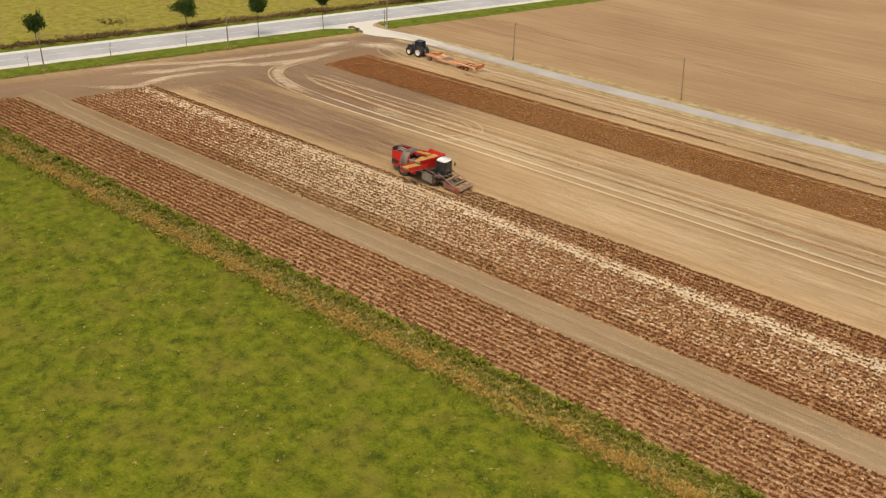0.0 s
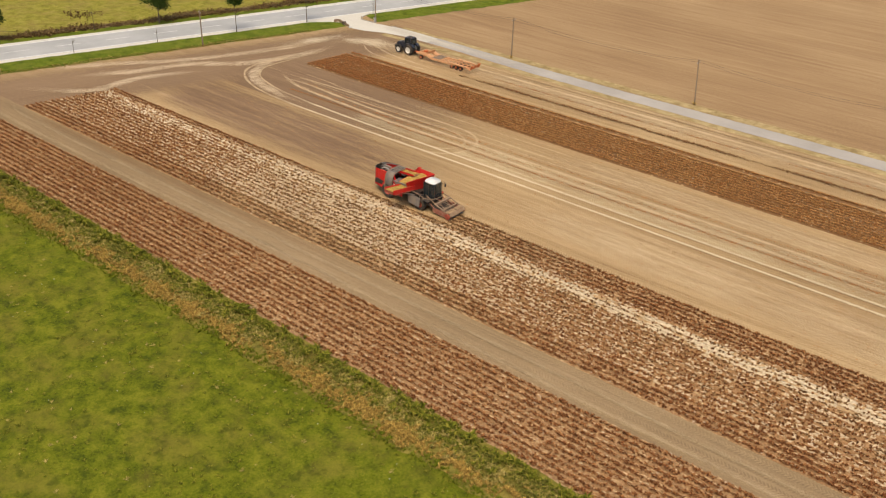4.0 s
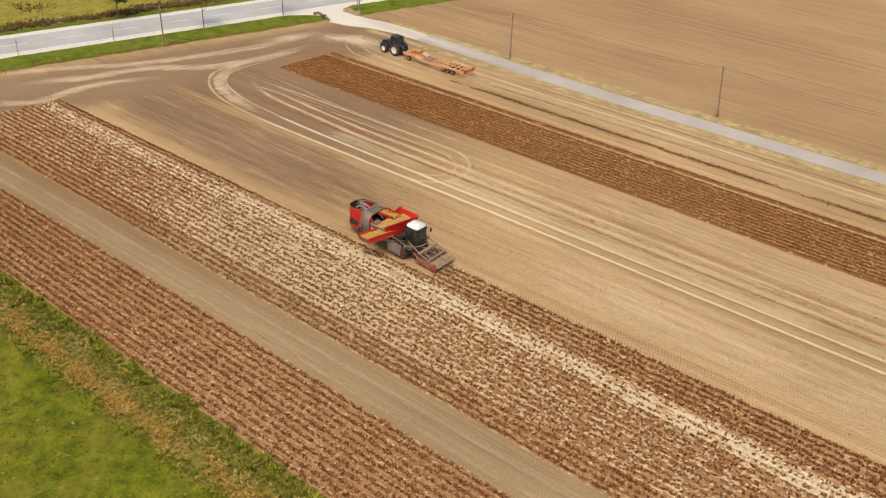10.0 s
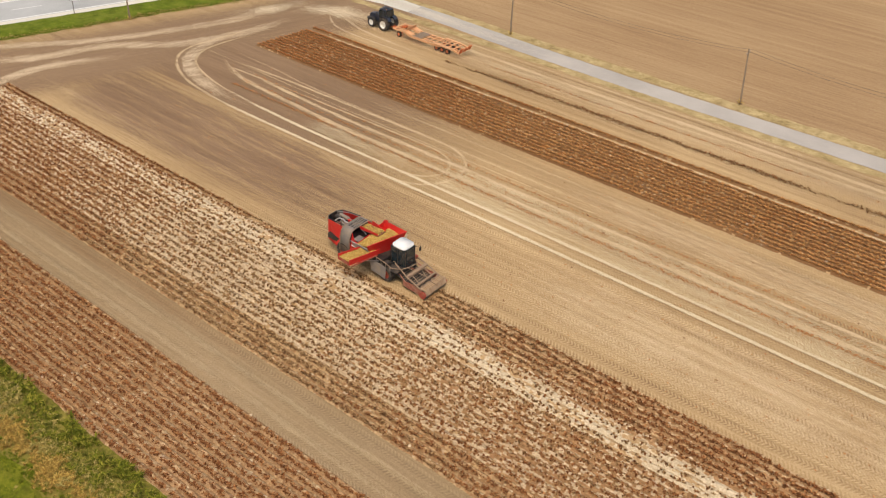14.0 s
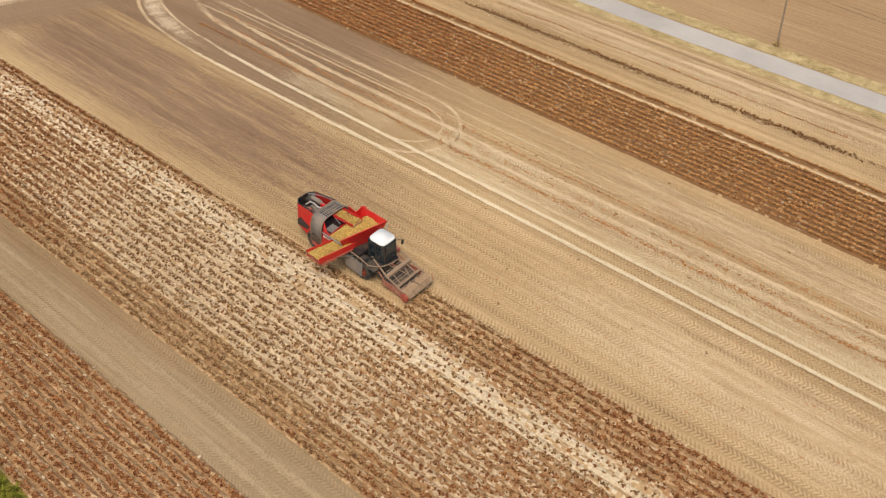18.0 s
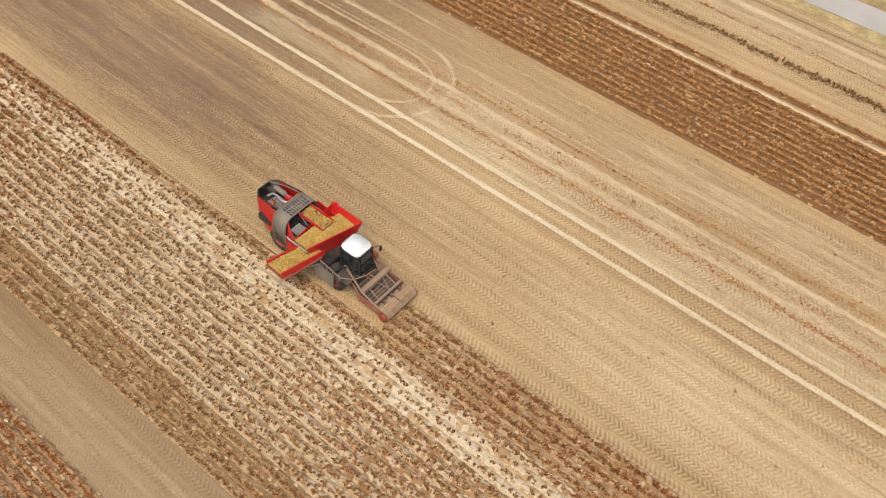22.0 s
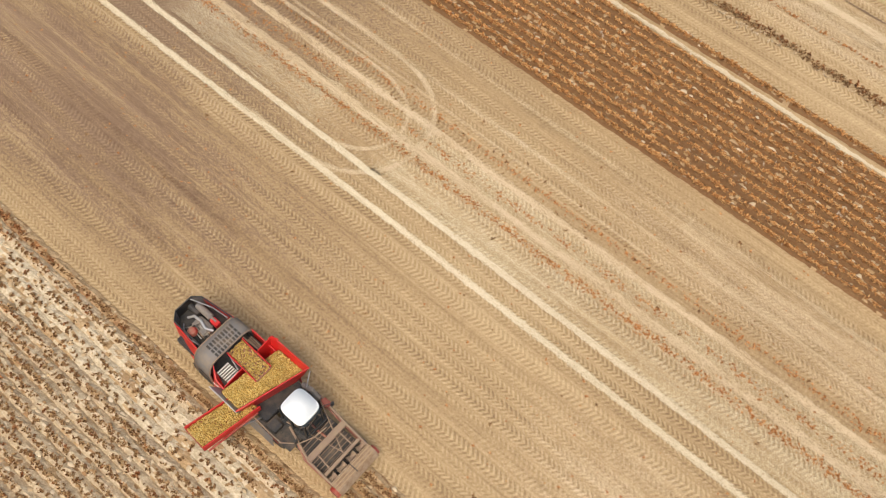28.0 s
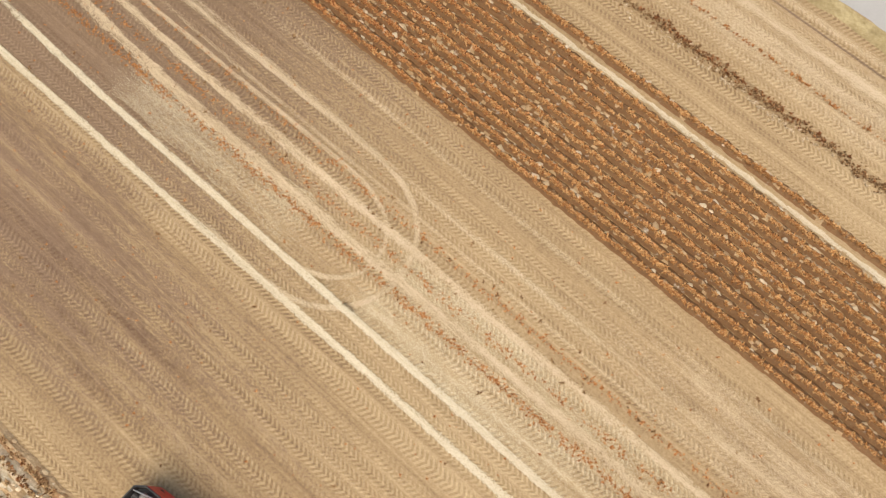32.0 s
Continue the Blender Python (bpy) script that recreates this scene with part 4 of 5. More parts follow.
# ---- the potato harvester ----
def build_harvester(m):
    h = root("potato_harvester", m, "red self-propelled potato harvester digging rows with a full bunker", "harvester")
    # chassis and wheels
    for y in (-0.75, 1.05):
        part("chassis_beam", box(-12.4, -3.0, y - 0.12, y + 0.12, 1.0, 1.35, 0.02), M_BLACK, h)
    part("underbody", box(-12.3, -5.2, -1.2, 1.5, 1.35, 1.9, 0.05), M_BLACK, h)
    for x, r in ((-4.6, 0.82), (-9.9, 0.95)):
        for y, out in ((-1.2, -1), (1.5, 1)):
            wheel(h, x, y, r, 0.66, M_DARKRED, out=out)
    # engine bay with its open top
    left, right = -1.45, 1.75
    part("side_panel", slab(((-10.3, left, 0.95), (-12.55, -0.85, 0.95), (-12.55, -0.75, 3.15), (-10.3, left + 0.45, 3.3)), 0.07, 0.015), M_RED, h)
    part("side_panel", slab(((-10.3, right, 0.95), (-12.55, 1.45, 0.95), (-12.55, 1.3, 3.15), (-10.3, right - 0.2, 3.3)), 0.07, 0.015), M_RED, h)
    part("corner_panel", slab(((-12.55, -0.85, 0.95), (-13.05, -0.3, 1.0), (-13.05, -0.25, 3.05), (-12.55, -0.75, 3.15)), 0.07, 0.015), M_GREY, h, "dark grey corner panel")
    part("corner_panel", slab(((-12.55, 1.45, 0.95), (-13.05, 0.95, 1.0), (-13.05, 0.9, 3.05), (-12.55, 1.3, 3.15)), 0.07, 0.015), M_GREY, h, "dark grey corner panel")
    grille = part("rear_grille", slab(((-13.05, -0.3, 1.0), (-13.05, 0.95, 1.0), (-13.05, 0.9, 3.05), (-13.05, -0.25, 3.05)), 0.06), M_BLACK, h, "black rear grille")
    for k in range(9):
        z = 1.2 + 0.2 * k
        part("slat", box(-13.11, -13.07, -0.22, 0.86, z, z + 0.06), M_GREY, grille)
    part("bay_floor", prism(((-10.3, -1.2), (-12.5, -0.7), (-13.0, -0.2), (-13.0, 0.85), (-12.5, 1.25), (-10.3, 1.5)), 2.1, 2.2), M_BLACK, h)
    rim = [(-10.35, -0.75, 3.33), (-12.55, -0.72, 3.2), (-13.03, -0.24, 3.1), (-13.03, 0.88, 3.1), (-12.55, 1.27, 3.2), (-10.35, 1.5, 3.33)]
    part("bay_rail", tube(rim, 0.045), M_BLACK, h)
    part("bay_rail", tube([(-12.9, 0.75, 3.2), (-11.6, 1.2, 3.28), (-10.5, 1.32, 3.34)], 0.035), M_STEEL, h, "bright steel rail")
    part("engine_block", box(-12.0, -10.9, -0.2, 0.55, 2.2, 2.75, 0.08), M_GREY, h, "grey engine block")
    part("silencer", lathe(((0.12, -0.62), (0.2, -0.55), (0.2, 0.5), (0.08, 0.6), (0.08, 0.95)), (-11.9, 0.82, 2.9), "x", 16), M_GREY, h, "grey exhaust silencer")
    part("air_filter", lathe(((0.1, -0.4), (0.2, -0.36), (0.2, 0.36), (0.1, 0.4)), (-12.45, 0.55, 2.75), "x", 14), M_BLACK, h)
    part("red_box", box(-11.3, -10.75, 0.6, 0.95, 2.5, 2.95, 0.04), M_RED, h)
    part("coolant_tank", lathe(((0.08, 0), (0.26, 0.03), (0.3, 0.2), (0.2, 0.32), (0.05, 0.34)), (-11.55, -0.42, 2.62), "z", 14), M_DARKRED, h, "dark red round tank")
    part("white_hose", tube([(-12.4, 0.0, 2.7), (-12.1, 0.25, 2.95), (-11.6, 0.3, 3.0), (-11.1, 0.15, 2.98), (-10.7, 0.35, 2.9)], 0.08), M_PALEGREY, h, "pale intake pipe")
    for k in range(6):
        y0 = -0.55 + 0.13 * k
        part("hose", tube([(-12.3 + 0.12 * k, y0 - 0.1, 2.5), (-12.0 + 0.1 * k, y0, 2.85 + 0.03 * k), (-11.6, y0 + 0.12, 2.8), (-11.0 + 0.05 * k, y0 + 0.05, 2.6)], 0.03, 6), (M_BLACK, M_STEEL, M_DUSTY)[k % 3], h)
    part("hose", tube([(-10.6, -0.7, 2.9), (-11.2, -0.85, 3.0), (-11.9, -0.7, 2.9), (-12.3, -0.4, 2.7)], 0.04, 6), M_STEEL, h)
    # the grey cover over the sieving drum
    pr_out = [(right + 0.02, 1.2), (right + 0.02, 2.75), (1.66, 3.1), (1.42, 3.36), (1.1, 3.44), (-0.7, 3.44), (-1.02, 3.36), (-1.27, 3.1), (-1.47, 2.5), (-1.55, 1.0)]
    pr_in = [(y * 0.965 + 0.005, z - 0.06 if z > 2.9 else z) for y, z in pr_out[::-1]]
    part("drum_cover", profile(pr_out + pr_in, "x", -10.36, -9.1), M_GREY, h, "dusty grey ribbed drum cover", True)
    for i, x in enumerate((-10.1, -9.72, -9.42)):
        for k in range(9):
            y = -0.62 + 0.205 * k
            part("slot", box(x, x + (0.3, 0.22, 0.22)[i], y, y + 0.13, 3.43, 3.452), M_BLACKDUST, h, "dark dusty slot")
    for x in (-10.34, -9.13):
        part("cover_edge", tube([(x, y, z + 0.01) for y, z in pr_out], 0.035, 6), M_DUSTY, h)
    # middle body
    part("side_panel", slab(((-9.1, -1.55, 0.95), (-7.3, -1.55, 0.95), (-7.3, -1.6, 2.55), (-8.5, -1.5, 2.95), (-9.1, -1.05, 3.25)), 0.07, 0.015), M_RED, h)
    part("side_panel", slab(((-9.1, right, 0.95), (-5.6, right, 0.95), (-5.6, right, 2.6), (-9.1, right, 3.2)), 0.07, 0.015), M_RED, h)
    part("label_stripe", box(-8.75, -7.75, -1.61, -1.585, 2.2, 2.32), M_WHITE, h, "white bar of lettering on the red side")
    part("drum_pit", box(-9.08, -7.9, -1.3, 1.65, 1.9, 2.35), M_BLACK, h)
    part("cross_wall", slab(((-7.9, -1.5, 2.2), (-7.9, 1.9, 2.2), (-7.9, 1.9, 3.3), (-7.9, -1.5, 2.9)), 0.05), M_RED, h)
    part("pit_frame", tube([(-9.05, 1.1, 3.3), (-7.95, 1.15, 3.3)], 0.04), M_DUSTY, h)
    part("pit_frame", tube([(-9.05, -0.05, 3.3), (-7.95, -0.35, 3.2)], 0.04), M_STEEL, h)
    for k in range(6):
        part("roller", tube([(-8.85 + 0.15 * k, -1.15, 2.62), (-8.8 + 0.15 * k, -0.35, 2.7)], 0.06), M_STEEL, h, "bright steel sorting roller")
    for k in range(3):
        part("pit_rod", tube([(-9.0, 1.3 + 0.1 * k, 2.7), (-8.0, 1.25 + 0.1 * k, 2.8)], 0.04, 6), M_DUSTY, h)
    # bunker
    a, b, c, d = (-7.85, 2.12), (-5.1, 2.15), (-6.3, -2.05), (-8.45, -2.0)
    a0, b0, c0, d0 = (-7.75, 1.5), (-5.55, 1.5), (-6.4, -1.4), (-8.2, -1.4)

    def wall(name, p, q, p0, q0, zt0, zt1, mat, label=""):
        part(name, slab(((*p0, 1.9), (*q0, 1.9), (*q, zt1), (*p, zt0)), 0.06, 0.012), mat, h, label)

    wall("bunker_wall", a, b, a0, b0, 3.55, 3.5, M_RED)
    wall("bunker_wall", b, c, b0, c0, 3.5, 3.4, M_RED)
    wall("bunker_sheet", c, d, c0, d0, 3.2, 3.15, M_PALEGREY, "pale worn lip of the bunker")
    wall("bunker_wall", (-7.88, 2.1), (-7.88, 1.05), a0, (-7.75, 1.0), 3.5, 3.4, M_RED)
    part("bunker_floor", prism((a0, b0, c0, d0), 1.8, 1.95), M_DARKRED, h)
    part("bunker_edge", tube([(*a, 3.56), (*b, 3.52), (*c, 3.41)], 0.05), M_RED, h)
    part("flap", slab(((-7.95, 1.9, 3.45), (-7.55, 2.1, 3.5), (-7.35, 2.2, 3.75), (-7.8, 2.05, 3.72)), 0.04), M_RED, h)
    heap("potatoes", ((-7.15, 1.85), (-5.3, 1.95), (-6.4, -1.8), (-7.75, -1.75)), lambda x, y: 3.4 - 0.15 * np.abs(y) - 0.16 * np.abs(x + 6.5) + 0.05 * np.sin(3 * x + 2 * y), 4200, h, "yellow potatoes heaped in the bunker")
    part("potato_bed", prism(((-7.3, 1.75), (-5.35, 1.85), (-6.4, -1.75), (-7.85, -1.7)), 2.6, 2.9), M_POTATOBED, h, "bed of earthy yellow potatoes")
    # elevator that fills the bunker
    for y0 in (-0.12, 0.98):
        part("elevator_side", slab(((-8.95, y0, 3.25), (-6.6, y0 - 0.12, 3.55), (-6.6, y0 - 0.12, 3.78), (-8.95, y0, 3.6)), 0.05, 0.01), M_RED, h)
    part("elevator_belt", slab(((-8.95, -0.1, 3.3), (-6.6, -0.2, 3.5), (-6.6, 0.84, 3.5), (-8.95, 0.96, 3.3)), 0.08), M_DUSTRED, h)
    heap("potatoes", ((-8.95, -0.05), (-6.65, -0.17), (-6.65, 0.82), (-8.95, 0.93)), lambda x, y: 3.40 + 0.087 * (x + 8.95) + 0.04 * np.sin(5 * x), 560, h, "potatoes on the elevator")
    for k in range(9):
        x = -8.8 + 0.26 * k
        part("belt_bar", tube([(x, -0.08, 3.37 + 0.087 * (x + 8.95)), (x, 0.9, 3.37 + 0.087 * (x + 8.95))], 0.02, 6), M_BLACK, h)
    # unloading conveyor swung out over the field
    i1, i2, o1, o2 = (-7.2, -1.25), (-5.75, -0.95), (-7.75, -4.35), (-6.25, -4.45)
    part("unloading_belt", slab(((*i1, 2.45), (*i2, 2.45), (*o2, 2.75), (*o1, 2.75)), 0.1), M_DARKRED, h)
    for p, q in ((i1, o1), (i2, o2)):
        part("conveyor_side", slab(((*p, 2.35), (*q, 2.62), (*q, 3.15), (*p, 2.8)), 0.06, 0.012), M_RED, h)
        part("conveyor_rail", tube([(*p, 2.82), (*q, 3.17)], 0.04), M_RED, h)
    part("conveyor_end", slab(((*o1, 2.6), (*o2, 2.6), (*o2, 2.9), (*o1, 2.9)), 0.05), M_DARKRED, h)
    part("conveyor_brace", tube([(-5.75, -1.2, 2.3), (-6.1, -4.3, 2.55)], 0.06), M_DARKRED, h)
    part("conveyor_cylinder", tube([(-5.6, -1.2, 1.7), (-6.2, -3.0, 2.45)], 0.06), M_STEEL, h, "steel lifting cylinder")
    heap("potatoes", ((-7.15, -1.3), (-5.85, -1.05), (-6.32, -4.38), (-7.68, -4.3)), lambda x, y: 2.62 - 0.09 * (y + 1.1) + 0.06 * np.cos((x + 6.8) * 1.8), 2100, h, "potatoes on the unloading conveyor")
    # cab
    cab = part("cab", prism(((-4.72, -0.45), (-3.35, -0.45), (-3.0, -0.3), (-3.0, 0.88), (-3.35, 1.02), (-4.72, 1.02)), 1.6, 3.55, 0.05), M_GLASS, h, "dark tinted glass cab")
    bm = prism([(-3.9 + 0.83 * math.copysign(abs(math.cos(t)) ** 0.45, math.cos(t)), 0.29 + 0.8 * math.copysign(abs(math.sin(t)) ** 0.45, math.sin(t))) for t in (2 * math.pi * k / 32 for k in range(32))], 3.55, 3.8)
    bmesh.ops.bevel(bm, geom=[e for e in bm.edges if all(v.co.z > 3.7 for v in e.verts)], offset=0.09, segments=3, affect="EDGES")
    part("cab_roof", bm, M_WHITE, h, "white rounded cab roof", True)
    for x, y in ((-4.72, -0.47), (-4.72, 1.04), (-3.05, -0.36), (-3.05, 0.94), (-3.9, -0.48), (-3.9, 1.05)):
        part("cab_post", tube([(x, y, 1.55), (x, y, 3.58)], 0.045), M_BLACK, cab)
    part("cab_base", box(-4.9, -2.95, -0.6, 1.15, 1.25, 1.62, 0.05), M_BLACK, h)
    part("platform", box(-5.6, -3.2, -1.5, -0.55, 1.5, 1.56), M_BLACKDUST, h, "dark dusty service platform")
    part("side_plate", slab(((-6.1, -1.75, 0.75), (-4.35, -1.75, 0.55), (-4.35, -1.6, 1.75), (-6.4, -1.6, 1.95)), 0.05, 0.01), M_GREY, h, "dusty grey steel side plate")
    part("platform_rail", tube([(-5.7, -1.5, 2.3), (-4.6, -1.55, 2.2), (-3.8, -1.5, 1.9), (-3.1, -0.9, 1.75), (-2.7, -0.1, 1.8), (-2.6, 0.7, 1.8)], 0.04), M_DUSTY, h, "bent dusty handrail")
    for k in range(4):
        part("rail_post", tube([(-5.6 + 0.55 * k, -1.5, 1.5), (-5.6 + 0.55 * k, -1.52, 2.28 - 0.06 * k)], 0.025, 6), M_STEEL, h)
    for s, y in ((1, 1.1), (-1, -0.5)):
        arm = part("mirror_arm", tube([(-3.2, y, 3.2), (-2.95, y + s * 0.45, 3.25), (-2.95, y + s * 0.55, 2.8)], 0.025, 6), M_BLACK, h)
        part("mirror", box(-3.03, -2.93, y + s * 0.55 - 0.12, y + s * 0.55 + 0.12, 2.6, 3.05, 0.03), M_BLACK, arm)
    part("toolbox", box(-5.0, -4.4, -1.35, -0.75, 1.56, 1.95, 0.04), M_BLACK, h)
    part("air_duct", tube([(-5.0, 1.3, 1.6), (-4.9, 1.45, 2.6), (-4.4, 1.5, 2.7), (-3.9, 1.5, 2.2)], 0.16, 10), M_GREY, h)
    part("lamp_bar", tube([(-5.0, 2.1, 3.3), (-4.8, 1.7, 3.0), (-4.6, 1.3, 2.6)], 0.04), M_STEEL, h)
    part("red_tank", box(-3.9, -3.3, 1.45, 1.85, 1.45, 1.85, 0.08), M_DARKRED, h)
    # lifting head
    head = part("lifting_web", slab(((-0.5, -1.2, 0.28), (-0.5, 1.5, 0.28), (-4.0, 1.3, 1.1), (-4.0, -1.0, 1.1)), 0.08), M_BLACKDUST, h, "dusty sieving web")
    for k in range(15):
        u = k / 14
        x, z = -0.6 - 3.3 * u, 0.35 + 0.79 * u
        part("web_bar", tube([(x, -1.15 + 0.18 * u, z), (x, 1.45 - 0.18 * u, z)], 0.025, 6), M_DUSTY, head)
    part("cross_beam", box(-2.3, -1.95, -1.15, 1.55, 1.35, 1.6, 0.03), M_DUSTY, h, "dust-caked cross beam")
    part("cross_beam", box(-1.12, -0.94, -1.2, 1.6, 0.95, 1.1, 0.02), M_DUSTY, h)
    for y, yb in ((1.58, 1.75), (-1.2, -0.55)):
        part("side_arm", tube([(-4.1, yb, 1.75), (-2.1, y, 1.5), (-0.3, y, 0.85)], 0.07), M_DUSTY, h)
        part("side_arm", tube([(-4.2, yb * 0.95, 1.3), (-2.4, y, 0.9), (-0.6, y, 0.5)], 0.06), M_DUSTRED, h)
        part("side_plate", slab(((-2.6, y, 0.35), (-0.2, y, 0.15), (-0.2, y, 0.75), (-1.4, y, 1.0), (-2.6, y, 0.95)), 0.05, 0.01), M_DUSTRED, h, "dusty red side plate")
    part("brace", tube([(-4.4, -0.5, 1.85), (-1.1, 0.42, 1.15)], 0.035), M_DUSTY, h)
    part("brace", tube([(-4.0, 1.6, 1.85), (-1.1, 0.35, 1.15)], 0.035), M_DUSTY, h)
    part("lift_cylinder", tube([(-3.4, 0.3, 1.3), (-2.1, 0.4, 1.3)], 0.07), M_DUSTRED, h)
    part("lift_cylinder", tube([(-2.2, -0.6, 1.55), (-1.0, -0.7, 1.0)], 0.05), M_DUSTY, h)
    part("lift_cylinder", tube([(-2.2, 1.0, 1.55), (-1.0, 1.05, 1.0)], 0.05), M_DUSTY, h)
    for k in range(4):
        y = -0.92 + 0.75 * k
        part("diabolo_roller", lathe(((0.05, -0.3), (0.24, -0.26), (0.14, -0.06), (0.14, 0.06), (0.24, 0.26), (0.05, 0.3)), (-0.72, y, 0.68), "y", 14), M_DUSTY, h, "dusty steel ridge roller")
        part("disc", lathe(((0.05, -0.015), (0.3, -0.012), (0.3, 0.012), (0.05, 0.015)), (-0.86, y + 0.375, 0.5), "y", 16), M_BLACK, h)
        part("share", slab(((0.05, y - 0.3, 0.12), (0.05, y + 0.3, 0.12), (-0.6, y + 0.3, 0.3), (-0.6, y - 0.3, 0.3)), 0.04), M_STEEL, h)
    guard = part("front_guard", slab(((-0.52, -1.26, 0.98), (-0.52, 1.64, 0.98), (0.1, 1.64, 0.98), (0.1, -1.26, 0.98)), 0.06, 0.015), M_MAT, h, "worn brown front guard mat")
    part("guard_lip", slab(((0.1, -1.26, 0.98), (0.1, 1.64, 0.98), (0.3, 1.64, 0.55), (0.3, -1.26, 0.55)), 0.05, 0.01), M_MAT, guard)
    for k in range(7):
        x = -0.46 + 0.088 * k
        part("guard_bar", tube([(x, -1.24, 1.015), (x + 0.01, 0.2, 1.035), (x, 1.62, 1.015)], 0.03, 6), M_STRAWBAR if k % 2 else M_MAT, guard)
    part("guard_strap", box(-0.5, 0.12, 0.15, 0.21, 1.055, 1.075), M_BLACKDUST, guard)
    part("end_drum", lathe(((0.05, -0.12), (0.34, -0.1), (0.34, 0.1), (0.05, 0.12)), (-0.1, -1.36, 0.55), "y", 18), M_DARKRED, h, "dark red end drum")
    part("end_drum", lathe(((0.05, -0.1), (0.3, -0.08), (0.3, 0.08), (0.05, 0.1)), (-0.1, 1.72, 0.5), "y", 18), M_DARKRED, h)
    return h


build_harvester(pose(HARVESTER_X, 15.6, 0))


# ---- tractor and trailer on the headland ----
def build_tractor(m):
    """The nose points to -x."""
    t = root("tractor", m, "dark blue four-wheel-drive farm tractor with white rims", "tractor")
    part("bonnet", profile(((-2.75, 1.0), (-2.85, 1.5), (-2.6, 1.85), (-0.7, 2.05), (-0.6, 1.0)), "y", -0.45, 0.45, 0.05), M_NAVY, t)
    part("grille", box(-2.88, -2.8, -0.36, 0.36, 1.05, 1.6, 0.02), M_BLACK, t)
    part("front_weight", box(-3.35, -2.8, -0.45, 0.45, 0.7, 1.1, 0.06), M_BLACK, t)
    part("axle_frame", box(-2.6, 1.0, -0.35, 0.35, 0.65, 1.1, 0.05), M_BLACK, t)
    for s in (-1, 1):
        wheel(t, -1.9, s * 0.92, 0.70, 0.52, M_CREAM, 0.6, s)
        wheel(t, 0.55, s * 0.98, 0.95, 0.66, M_CREAM, 0.6, s)
        part("fender", profile(((-0.5, 1.75), (-0.2, 2.0), (0.55, 2.1), (1.2, 1.95), (1.55, 1.6), (1.5, 1.55), (1.15, 1.87), (0.55, 2.02), (-0.15, 1.92), (-0.45, 1.7)), "y", s * 0.65 - 0.33, s * 0.65 + 0.33), M_NAVY, t)
        part("front_fender", profile(((-2.5, 1.3), (-1.9, 1.52), (-1.3, 1.3), (-1.35, 1.25), (-1.9, 1.46), (-2.45, 1.25)), "y", s * 0.92 - 0.24, s * 0.92 + 0.24), M_BLACK, t)
        part("mirror", box(-0.75, -0.65, s * 1.15 - 0.12, s * 1.15 + 0.12, 2.2, 2.6, 0.03), M_BLACK, t)
        part("step", box(-0.8, -0.35, s * 0.75 - 0.2, s * 0.75 + 0.2, 0.55, 1.15, 0.04), M_BLACK, t)
        part("lamp", box(-0.62, -0.52, s * 0.55 - 0.1, s * 0.55 + 0.1, 2.92, 3.02, 0.02), M_WHITE, t, "white work lamp")
    cab = part("cab", profile(((-0.65, 1.5), (-0.55, 2.9), (0.85, 2.9), (1.05, 2.0), (0.8, 1.5)), "y", -0.78, 0.78, 0.05), M_GLASS, t, "dark glass cab")
    for x0, x1 in ((-0.63, -0.55), (0.25, 0.25), (0.98, 0.85)):
        for y in (-0.79, 0.79):
            part("cab_post", tube([(x0, y, 1.5), (x1, y, 2.92)], 0.045, 6), M_NAVY, cab)
    part("roof", box(-0.66, 0.92, -0.76, 0.76, 2.9, 3.06, 0.08), M_NAVY, t, "dark blue roof")
    part("roof_hatch", box(-0.2, 0.5, -0.4, 0.4, 3.08, 3.12, 0.015), M_BLACK, t)
    part("beacon", lathe(((0.06, 0), (0.06, 0.12), (0.02, 0.16)), (0.7, -0.55, 3.08), "z", 10), M_ORANGE, t, "orange beacon")
    part("exhaust", tube([(-0.8, 0.55, 1.9), (-0.8, 0.6, 3.0), (-0.72, 0.6, 3.12)], 0.06), M_STEEL, t, "steel exhaust pipe")
    part("hitch", box(1.0, 1.7, -0.3, 0.3, 0.6, 1.0, 0.05), M_BLACK, t)
    part("lift_arm", tube([(1.2, -0.4, 0.9), (1.9, -0.42, 0.75)], 0.05, 6), M_BLACK, t)
    part("lift_arm", tube([(1.2, 0.4, 0.9), (1.9, 0.42, 0.75)], 0.05, 6), M_BLACK, t)
    return t


